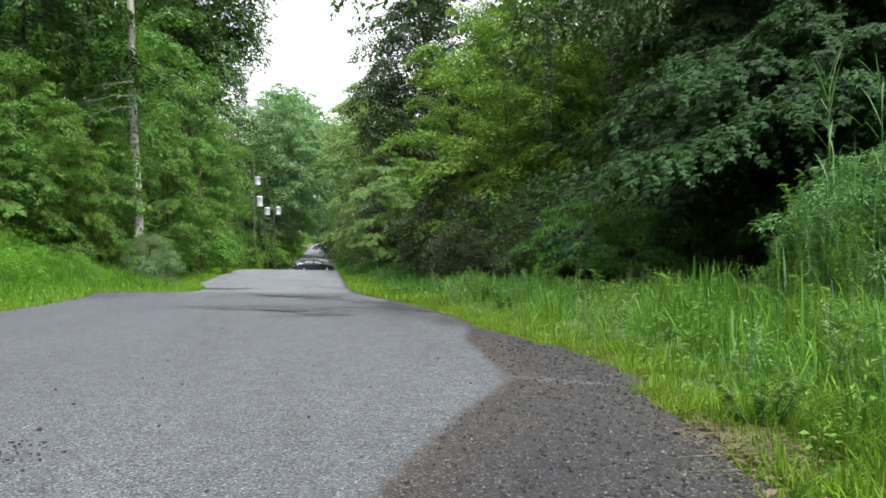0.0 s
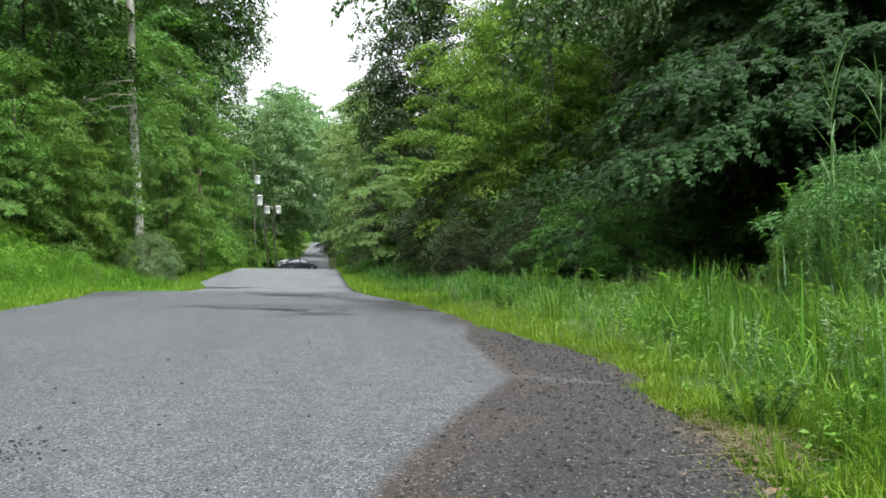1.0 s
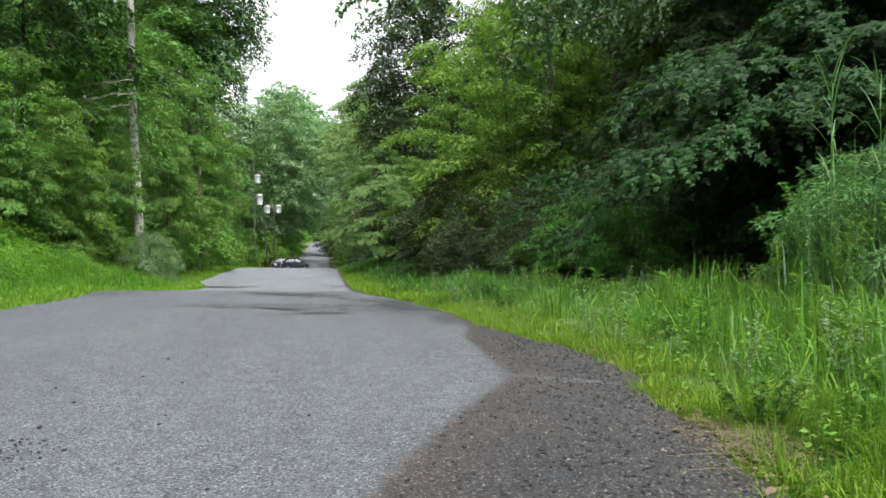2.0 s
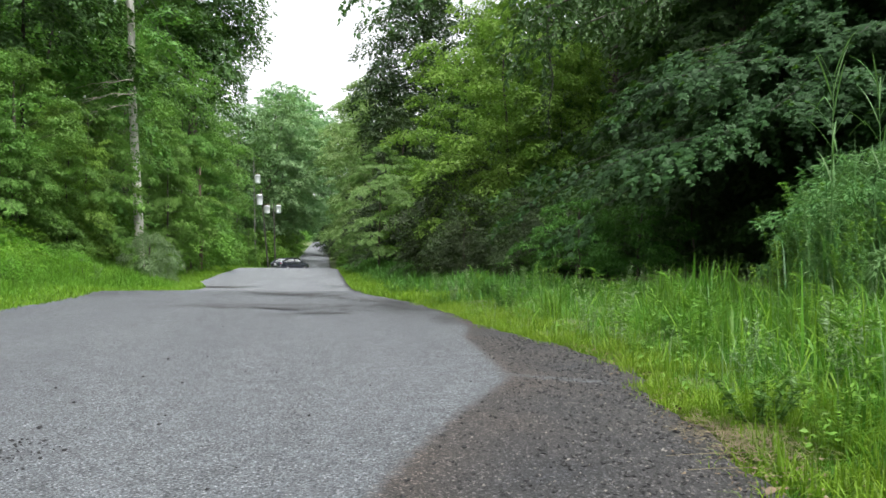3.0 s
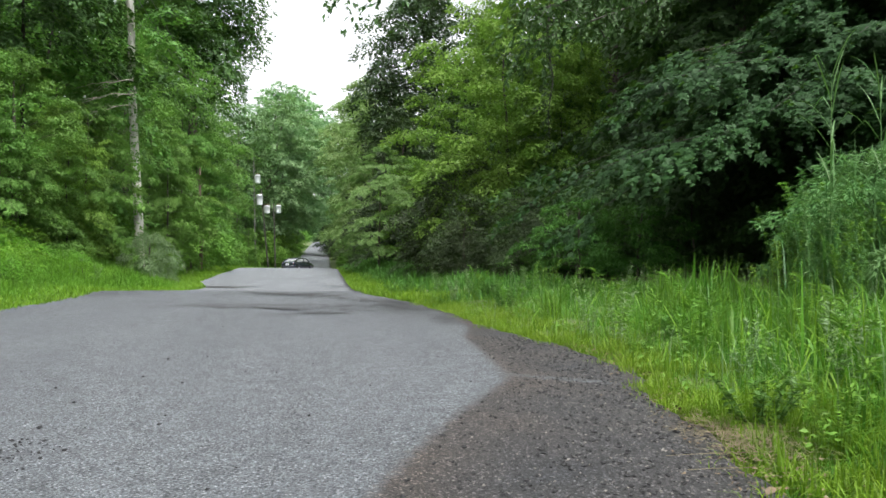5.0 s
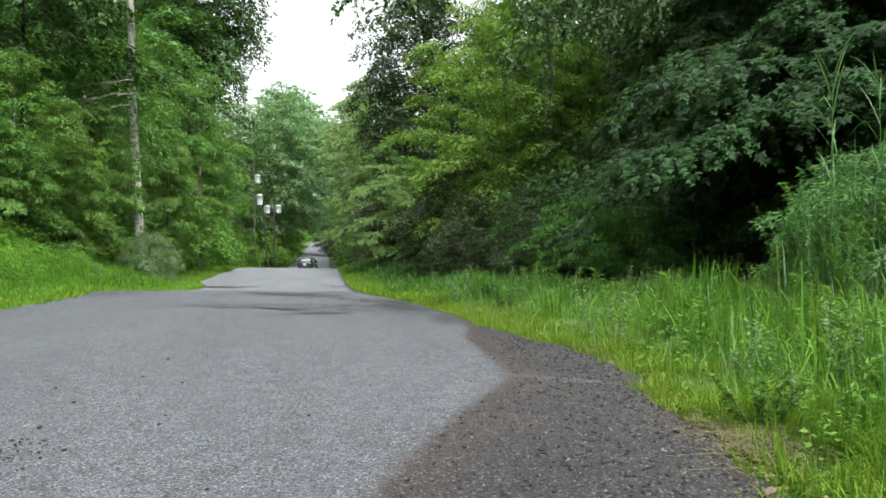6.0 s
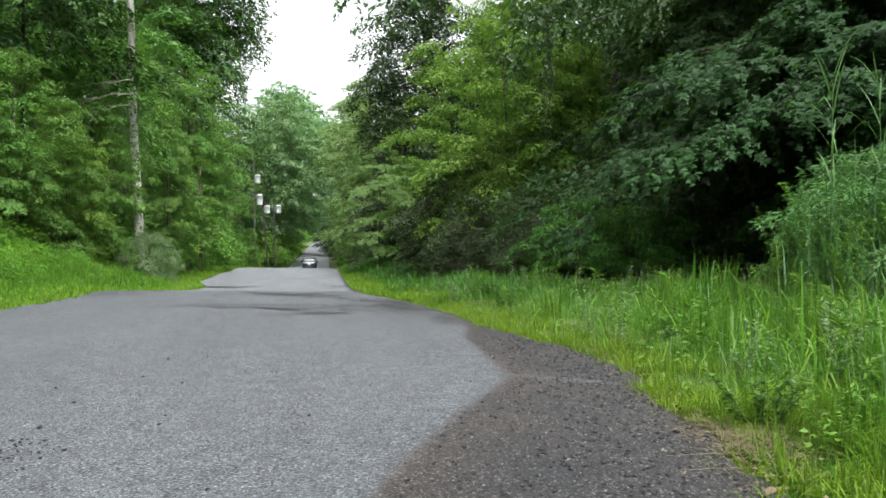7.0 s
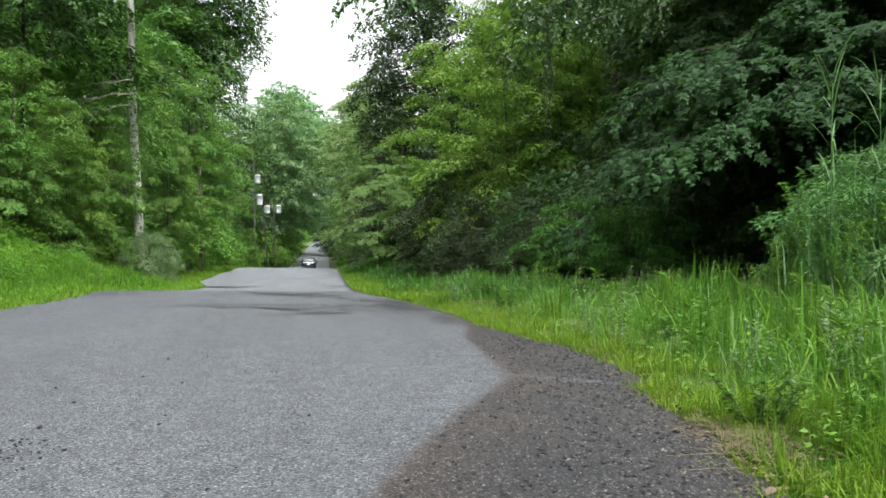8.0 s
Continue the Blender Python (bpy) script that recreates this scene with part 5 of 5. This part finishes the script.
def can_mesh(r, h):
    """A transformer's tank: rim, domed lid, rounded foot."""
    prof = [(0.0, 0.0), (r * 0.8, 0.0), (r * 0.97, 0.04), (r, 0.1), (r, h * 0.86), (r * 1.06, h * 0.87), (r * 1.06, h * 0.91), (r * 0.9, h * 0.97), (r * 0.3, h), (0.0, h)]
    bm = bmesh.new()
    vs = [bm.verts.new((a, 0, b)) for a, b in prof]
    es = [bm.edges.new((vs[i], vs[i + 1])) for i in range(len(vs) - 1)]
    bmesh.ops.spin(bm, geom=vs + es, cent=(0, 0, 0), axis=(0, 0, 1), angle=2 * math.pi, steps=18)
    bmesh.ops.remove_doubles(bm, verts=bm.verts, dist=0.001)
    return bm


CAN = plain("pale_grey_enamel", (0.62, 0.65, 0.68), 0.4, vary=0.06, scale=3)
CERAMIC = plain("brown_ceramic", (0.09, 0.05, 0.035), 0.25)
STEEL = plain("galvanised_steel", (0.35, 0.36, 0.37), 0.45, 0.8)
WIRE = plain("black_cable", (0.02, 0.02, 0.022), 0.5)


def box_bm(sx, sy, sz, bevel=0.01):
    bm = bmesh.new()
    bmesh.ops.create_cube(bm, size=1)
    bmesh.ops.scale(bm, vec=(sx, sy, sz), verts=bm.verts)
    if bevel:
        bmesh.ops.bevel(bm, geom=bm.edges[:], offset=bevel, segments=2, affect="EDGES")
    return bm


def make_poles():
    # the near pole, pale and weathered
    p = tagged(new("utility_pole"), "pale weathered wooden utility pole overgrown at its foot", "pole")
    p.matrix_world = pose(-5.6, 26.0, float(land(-5.6, 26.0)))
    z = np.linspace(-0.6, 11.2, 14)
    lean = np.stack([-0.042 * z + 0.025 * np.sin(z * 0.9), 0.0 * z, z], -1)
    part("shaft", tube_mesh("shaft", lean, 0.155 - 0.0045 * (z + 0.6), POLEWOOD, 14), None, p)
    # three poles with transformers beside the far junction
    for x, y, top, cans, mat, lean in ((-6.7, 88.0, 12.9, ((0.4, 9.6, 0.3, 0.95),), POLEGREY, 0.02), (-5.15, 85.5, 8.9, ((-0.3, 7.15, 0.32, 1.15), (0.42, 6.25, 0.3, 0.85)), POLEDARK, 0.09),
                                 (-4.55, 88.5, 7.6, ((0.5, 6.5, 0.29, 0.9),), POLEDARK, 0.03)):
        gz = float(land(x, y))
        p = tagged(new("utility_pole"), "wooden utility pole carrying pale grey transformer cans", "pole", "poles at the junction")
        p.matrix_world = pose(x, y, gz)
        z = np.linspace(-0.6, top, 8)
        part("shaft", tube_mesh("shaft", np.stack([-lean * z, 0 * z, z], -1), 0.082 - 0.002 * z, mat, 12), None, p)
        for ox, oz, r, hh in cans:
            k = part("transformer", can_mesh(r, hh), CAN, p, "pale grey enamelled transformer can", True)
            k.location = (ox - lean * oz, -0.1, oz)
            for a in (-0.12, 0.12):
                bu = part("bushing", can_mesh(0.05, 0.22), CERAMIC, k)
                bu.location = (a, 0, hh * 0.98)
            br = part("bracket", box_bm(abs(ox) + 0.1, 0.08, 0.08), STEEL, k)
            br.location = (-ox / 2, 0.1, hh * 0.7)
    # cables along the poles
    for x0, z0, x1, z1, y0, y1 in ((-5.9, 9.4, -7.2, 12.0, 26, 88), (-5.9, 10.2, -7.2, 12.6, 26, 88), (-7.2, 12.0, -6.4, 14.0, 88, 190), (-7.2, 12.6, 6.5, 13.5, 88, 120)):
        t = np.linspace(0, 1, 20)
        pts = np.stack([x0 + (x1 - x0) * t, y0 + (y1 - y0) * t, z0 + (z1 - z0) * t - 4 * 0.9 * t * (1 - t)], -1)
        tagged(new("power_line", tube_mesh("power_line", pts, np.full(20, 0.012), WIRE, 5)), "thin black power line strung between utility poles", "cable", "power lines")


# ---------------------------------------------------------------- the car
PAINT = plain("navy_metallic_paint", (0.032, 0.038, 0.057), 0.16, 0.5, 0.1, 3, 1.0)
GLASS = plain("tinted_window_glass", (0.62, 0.66, 0.67), 0.05, 0.0, 0.03)
GLASS.node_tree.nodes["Principled BSDF"].inputs["Transmission Weight"].default_value = 0.6
GLASS.node_tree.nodes["Principled BSDF"].inputs["IOR"].default_value = 1.5
RUBBER = plain("tyre_rubber", (0.02, 0.02, 0.02), 0.85)
RIM = plain("alloy_rim", (0.6, 0.61, 0.62), 0.3, 0.9, 0.05)
CHROME = plain("chrome_trim", (0.75, 0.76, 0.78), 0.15, 1.0, 0.03)
TAIL = plain("red_lamp_lens", (0.3, 0.012, 0.012), 0.15, 0.0, 0.1)
LENS = plain("clear_lamp_lens", (0.7, 0.72, 0.74), 0.1, 0.2, 0.05)
PLATE = plain("white_plate", (0.75, 0.76, 0.74), 0.5, 0.0, 0.05)
BARS = plain("plate_bars", (0.05, 0.06, 0.12), 0.5)
BLACK = plain("black_plastic", (0.02, 0.02, 0.021), 0.6)
LEN, WID, WB, TYRE = 4.6, 1.76, 2.62, 0.315


def loft(sections):
    """Skin over cross sections of equal point count: (x, [(y, z), ...]) with closed ends."""
    bm = bmesh.new()
    rings = [[bm.verts.new((x, a, b)) for a, b in pts] for x, pts in sections]
    k = len(rings[0])
    for r0, r1 in zip(rings, rings[1:]):
        for i in range(k):
            bm.faces.new((r0[i], r0[(i + 1) % k], r1[(i + 1) % k], r1[i]))
    bm.faces.new(rings[0][::-1])
    bm.faces.new(rings[-1])
    return bm


def section(w, z0, z1, belt, tumble):
    """A rounded body section: sill z0, belt at belt, top at z1 with half width w."""
    right = [(w * 0.9, z0), (w * 0.985, z0 + 0.08), (w, z0 + (belt - z0) * 0.55), (w * 0.975, belt), (w * tumble, z1 - 0.03), (w * tumble * 0.8, z1)]
    return right + [(-a, b) for a, b in right[::-1]]


def make_car():
    car = tagged(new("car"), "dark navy four-door saloon car turning on the road", "car")
    h = WID / 2
    # lower body, nose at +x
    sec = []
    for x, w, z0, z1 in ((-2.3, 0.74, 0.34, 0.80), (-2.22, 0.80, 0.27, 0.98), (-2.0, 0.85, 0.22, 1.02), (-1.3, 0.875, 0.2, 1.0), (-0.6, 0.88, 0.19, 0.96), (0.4, 0.88, 0.19, 0.94),
                         (0.95, 0.875, 0.19, 0.95), (1.5, 0.86, 0.2, 0.86), (1.95, 0.82, 0.22, 0.76), (2.2, 0.75, 0.27, 0.66), (2.3, 0.62, 0.34, 0.56)):
        belt = z0 + (z1 - z0) * 0.8
        sec.append((x, section(w, z0, z1, belt, 0.92)))
    part("body", loft(sec), PAINT, car, "dark navy painted body", True)
    # cabin
    cab = []
    for x, w, z1 in ((-2.02, 0.70, 0.99), (-1.6, 0.71, 1.15), (-1.15, 0.69, 1.34), (-0.6, 0.66, 1.42), (0.0, 0.66, 1.43), (0.42, 0.67, 1.36), (0.85, 0.70, 1.13), (1.15, 0.72, 0.93)):
        z0 = 0.9
        right = [(0.80, z0), (0.79, z0 + (z1 - z0) * 0.15), (w + (0.79 - w) * 0.3, z0 + (z1 - z0) * 0.8), (w * 0.9, z1 - 0.02), (w * 0.6, z1)]
        cab.append((x, right + [(-a, b) for a, b in right[::-1]]))
    cx = [c[0] for c in cab]

    def cabin_side(x, v):
        """A point on the cabin's flank at x, v of the way from belt to roof."""
        z1, w = np.interp(x, cx, [c[1][4][1] for c in cab]), np.interp(x, cx, [c[1][3][0] / 0.9 for c in cab])
        return (0.79 + (w + (0.79 - w) * 0.3 - 0.79) * (v - 0.15) / 0.65), 0.9 + (z1 - 0.9) * v

    def pane(name, points, rows, cols, label):
        me = mesh_of(name, np.array(points), grid_faces(rows, cols), GLASS, True)
        part(name, me, None, car, label)

    for s in (-1, 1):
        for xa, xb, lo, hi in ((-1.62, -1.22, 0.3, 0.74), (-1.14, -0.2, 0.24, 0.8), (-0.06, 0.74, 0.24, 0.8)):
            pts = []
            for x in np.linspace(xa, xb, 7):
                top = hi - 0.3 * max(0.0, (x - 0.42) / 0.4) - 0.14 * max(0.0, (-1.1 - x) / 0.4)
                for v in np.linspace(lo, max(top, lo + 0.08), 4):
                    y, z = cabin_side(x, v)
                    pts.append((x, s * (y + 0.012), z))
            pane("side_window", pts, 7, 4, "tinted side window reflecting the pale sky")
        rail = [(x, s * cabin_side(x, 0.84)[0], cabin_side(x, 0.84)[1]) for x in np.linspace(-1.7, 0.62, 9)]
        part("window_frame", tube_mesh("window_frame", np.array(rail), np.full(9, 0.032), PAINT, 6), None, car, "dark navy painted window frame")
    for name, xa, xb, label in (("rear_window", -1.92, -1.26, "sloping rear window reflecting the pale sky"), ("windscreen", 0.5, 1.1, "sloping windscreen")):
        pts = []
        for x in np.linspace(xa, xb, 6):
            z, w = np.interp(x, cx, [c[1][4][1] for c in cab]), np.interp(x, cx, [c[1][4][0] for c in cab])
            pts += [(x, w * q, z + 0.012 - 0.02 * max(0.0, abs(q) - 0.9)) for q in np.linspace(-1.25, 1.25, 7)]
        pane(name, pts, 6, 7, label)
    roof = []
    for x, w, z in ((-1.25, 0.60, 1.335), (-0.9, 0.62, 1.40), (-0.5, 0.63, 1.435), (0.0, 0.63, 1.445), (0.3, 0.62, 1.405), (0.5, 0.6, 1.345)):
        right = [(w, z - 0.06), (w * 1.0, z - 0.02), (w * 0.7, z + 0.012), (0.001, z + 0.02)]
        roof.append((x, right + [(-a, b) for a, b in right[::-1]]))
    part("roof", loft(roof), PAINT, car, "dark navy painted roof", True)
    for s in (-1, 1):
        for xs in ([(-1.95, 0.98), (-1.15, 1.35)], [(-0.12, 0.95), (-0.08, 1.4)], [(1.1, 0.95), (0.42, 1.37)]):
            (xa, za), (xb, zb) = xs
            ya, yb = s * 0.795, s * 0.67
            v, f = tubes([(np.array([(xa, ya, za), ((xa + xb) / 2, (ya + yb) / 2 + s * 0.02, (za + zb) / 2), (xb, yb, zb)]), np.array([0.055, 0.05, 0.05]))], 6)
            part("pillar", mesh_of("pillar", v, f, PAINT, True), None, car)
        part("window_trim", tube_mesh("window_trim", np.array([(-1.9, s * 0.82, 0.985), (-0.5, s * 0.835, 0.945), (1.05, s * 0.83, 0.94)]), np.full(3, 0.012), CHROME, 6), None, car, "chrome trim")
        part("mirror", box_bm(0.16, 0.2, 0.13, 0.04), PAINT, car, "painted door mirror", True).location = (0.72, s * 0.97, 1.0)
        for hx in (-0.75, 0.3):
            part("door_handle", box_bm(0.2, 0.03, 0.035, 0.01), CHROME, car, "chrome handle").location = (hx, s * 0.885, 0.82)
        part("tail_lamp", box_bm(0.12, 0.42, 0.16, 0.04), TAIL, car, "red tail lamp", True).location = (-2.2, s * 0.58, 0.83)
        part("headlamp", box_bm(0.3, 0.36, 0.13, 0.05), LENS, car, "clear headlamp", True).location = (2.06, s * 0.55, 0.64)
        part("sill", box_bm(2.0, 0.06, 0.1, 0.02), BLACK, car).location = (0, s * 0.86, 0.22)
    part("rear_bumper", box_bm(0.2, 1.62, 0.2, 0.06), PAINT, car, smooth=True).location = (-2.25, 0, 0.47)
    part("front_bumper", box_bm(0.2, 1.4, 0.2, 0.06), PAINT, car, smooth=True).location = (2.22, 0, 0.42)
    part("grille", box_bm(0.08, 0.7, 0.12, 0.02), CHROME, car, "chrome grille").location = (2.28, 0, 0.6)
    pl = part("number_plate", box_bm(0.02, 0.34, 0.17, 0.006), PLATE, car, "white number plate")
    pl.location = (-2.325, 0, 0.7)
    for i in range(5):
        part("plate_bar", box_bm(0.008, 0.03, 0.07, 0), BARS, pl).location = (-0.012, -0.1 + 0.05 * i, 0)
    part("boot_trim", box_bm(0.03, 0.7, 0.05, 0.01), CHROME, car, "chrome strip").location = (-2.29, 0, 0.86)
    part("exhaust", can_mesh(0.035, 0.2), CHROME, car).matrix_basis = pose(-2.2, 0.5, 0.26, 0, -90, 0)
    for sx in (-0.75, 0.35):
        for sy in (-0.36, 0.36):
            seat = part("seat", box_bm(0.5, 0.48, 0.22, 0.06), BLACK, car, "dark cloth seat", True)
            seat.location = (sx, sy, 0.9)
            part("seat_back", box_bm(0.14, 0.46, 0.5, 0.06), BLACK, seat, smooth=True).location = (-0.24, 0, 0.22)
    part("underbody", box_bm(3.8, 1.4, 0.12, 0.03), BLACK, car).location = (0, 0, 0.24)
    wheels = []
    for sx in (1, -1):
        for sy in (1, -1):
            w = tagged(new("wheel"), "tyre on an alloy wheel")
            w.parent = car
            prof = [(0.2, -0.1), (0.285, -0.105), (TYRE, -0.075), (TYRE, 0.075), (0.285, 0.105), (0.2, 0.1)]
            bm = bmesh.new()
            vs = [bm.verts.new((a, b, 0)) for a, b in prof]
            es = [bm.edges.new((vs[i], vs[(i + 1) % 6])) for i in range(6)]
            bmesh.ops.spin(bm, geom=vs + es, cent=(0, 0, 0), axis=(0, 1, 0), angle=2 * math.pi, steps=24)
            bmesh.ops.remove_doubles(bm, verts=bm.verts, dist=0.0005)
            part("tyre", bm, RUBBER, w, smooth=True)
            bm = bmesh.new()
            bmesh.ops.create_cone(bm, cap_ends=True, segments=24, radius1=0.2, radius2=0.19, depth=0.15, matrix=Matrix.Rotation(radians(90), 4, "X"))
            for k in range(5):
                g = bmesh.ops.create_cube(bm, size=1)["verts"]
                bmesh.ops.scale(bm, vec=(0.3, 0.2, 0.05), verts=g)
                bmesh.ops.translate(bm, vec=(0.02, 0, 0), verts=g)
                bmesh.ops.rotate(bm, cent=(0, 0, 0), matrix=Matrix.Rotation(k * 2 * math.pi / 5, 3, "Y"), verts=g)
            part("rim", bm, RIM, w)
            wheels.append((w, sx * WB / 2 + 0.03, sy * 0.77))
    return car, wheels


make_poles()
CAR, WHEELS = make_car()

# ---------------------------------------------------------------- small things on the road
for k, (ax, ay, bx, by, wd) in enumerate(((-1.35, 14.7, 0.4, 13.7, 0.75), (-0.6, 14.2, 0.5, 13.5, 0.5), (-1.9, 11.1, 0.5, 10.0, 0.3), (-0.6, 10.4, 1.3, 10.9, 0.25), (-0.2, 9.5, 0.45, 9.2, 0.4),
                                          (0.6, 12.6, 1.5, 11.2, 0.4), (1.0, 11.0, 1.5, 9.4, 0.3), (-1.3, 8.4, -0.6, 8.9, 0.1), (-2.4, 7.4, -1.5, 8.2, 0.08), (-3.4, 15.2, -2.6, 15.0, 0.3),
                                          (-0.6, 7.9, -0.3, 8.6, 0.1), (-3.9, 9.6, -2.9, 10.2, 0.1), (0.2, 15.4, 1.2, 15.1, 0.3), (-2.2, 30, -0.2, 29, 0.5), (0.2, 23, 0.9, 21.5, 0.5), (-1.0, 14.0, 0.2, 14.6, 0.4), (-0.3, 13.2, 0.9, 13.0, 0.35), (-1.2, 10.5, 0.1, 10.2, 0.2), (0.0, 9.8, 0.7, 10.1, 0.25),
                                          (-1.5, 7.0, -0.9, 7.5, 0.06), (0.5, 12.0, 1.3, 12.4, 0.4))):
    crack(ax, ay, bx, by, wd * 0.9, 50 + k)
for k, (ax, ay, bx, by) in enumerate(((-0.13, 3.1, -0.03, 3.95), (-0.1, 3.1, 0.0, 3.95), (-0.16, 3.2, -0.07, 3.8))):
    crack(ax, ay, bx, by, 0.022, 150 + k, TYREMARK, "tyre_mark", "faint dark tyre scuff on the grey asphalt", 0.008)
chips("loose_chips", "loose dark asphalt chips on the gritty shoulder", CHIP, 3600, shoulder_spread, (0.0025, 0.011), 61)
chips("loose_pebbles", "small pale pebbles on the gritty shoulder", PEBBLE, 2600, shoulder_spread, (0.002, 0.006), 62)
chips("road_chips", "small dark chips scattered on the road", CHIP, 420, road_spread, (0.003, 0.009), 63)
chips("chip_heap", "cluster of dark asphalt chips on the road", CHIP, 90, heap_spread, (0.003, 0.011), 64)


# ---------------------------------------------------------------- what moves
def car_rows():
    """Time, middle of the car and its heading (0: across the road, 90: away along it)."""
    return ((0.0, -0.38, 88.2, 17), (0.5, -1.28, 87.85, 25), (1.0, -2.12, 87.4, 35), (1.5, -2.70, 86.95, 45), (1.8, -2.80, 86.85, 47.5), (2.8, -2.85, 86.8, 48),
            (3.6, -2.82, 86.83, 48), (4.1, -2.76, 86.88, 48.5), (4.5, -2.6, 87.0, 51), (4.7, -2.42, 87.15, 54), (5.2, -1.72, 87.8, 66), (5.8, -1.08, 88.7, 77), (6.2, -0.85, 89.4, 84),
            (6.6, -0.78, 90.0, 88), (7.0, -0.78, 90.5, 89.5), (7.5, -0.82, 91.1, 90), (8.0, -0.86, 91.7, 90))


def motions():
    rows = []
    for t, x, y, a in car_rows():
        g = float(profile(y)) + 0.02
        tilt = math.degrees(math.atan((float(profile(y + 1)) - float(profile(y - 1))) / 2))
        rows.append((t, pose(x, y, g, 0, 0, a) @ pose(0, 0, 0, 0, -tilt * math.sin(radians(a)), 0)))
    walk(CAR, rows)
    # wheels roll by the way the car has gone
    key = np.array([(t, x, y, a) for t, x, y, a in car_rows()])
    ts = np.arange(0, 8.0001, 0.1)
    px, py, pa = (np.interp(ts, key[:, 0], key[:, i]) for i in (1, 2, 3))
    step = np.hypot(np.diff(px), np.diff(py)) * np.where(np.cos(np.radians(pa[:-1])) * np.diff(px) + np.sin(np.radians(pa[:-1])) * np.diff(py) >= 0, 1, -1)
    roll = np.degrees(np.concatenate([[0], np.cumsum(step)]) / TYRE)
    for w, x, y in WHEELS:
        steer = np.where(ts > 4.2, np.interp(ts, [4.2, 4.8, 5.8, 6.6], [-8, 26, 22, 0]), np.interp(ts, [0, 1.4, 2.5], [-22, -22, -8])) if x > 0 else 0 * ts
        walk(w, [(float(t), pose(x, y, TYRE, 0, 0, float(s)) @ pose(0, 0, 0, 0, float(r))) for t, s, r in zip(ts, steer, roll)])

    # the hanging branch sways in the wind
    sway = ((0.0, -4, 8), (0.5, -7, -1), (1.0, -7, -5), (1.5, -7, -7), (1.8, -4, -7), (2.4, 2, -5), (3.0, 5, -3), (3.5, -1, 0), (4.0, -7, 5), (4.5, -18, 5), (5.0, -18, 2), (5.5, -12, -2),
            (6.0, -7, -4), (6.5, 5, -3), (7.0, 0, 4), (7.5, 2, 0), (8.0, -7, -7))
    root = HANGING.matrix_world.copy()
    walk(HANGING, [(t, Matrix.Translation((0.006 * dx, 0, 0)) @ root @ pose(0, 0, 0, 0, 0.05 * dy, 0)) for t, dx, dy in sway])
    nod = ((0.0, -7), (0.5, -4), (1.0, -2), (1.5, -2), (3.0, 1), (3.5, 1), (4.0, 0), (4.5, -3), (5.3, -2), (6.0, 0), (6.5, 1), (7.0, 0), (7.5, -1), (8.0, -1))
    for k, reed in enumerate(REEDS):
        place = Matrix.LocRotScale(reed.location, reed.rotation_euler, None)
        walk(reed, [(t, Matrix.Translation(place.translation) @ pose(0, 0, 0, 0, 0.15 * a * (1 if k % 2 == 0 else -0.7), 0) @ place.to_3x3().to_4x4()) for t, a in nod])


motions()
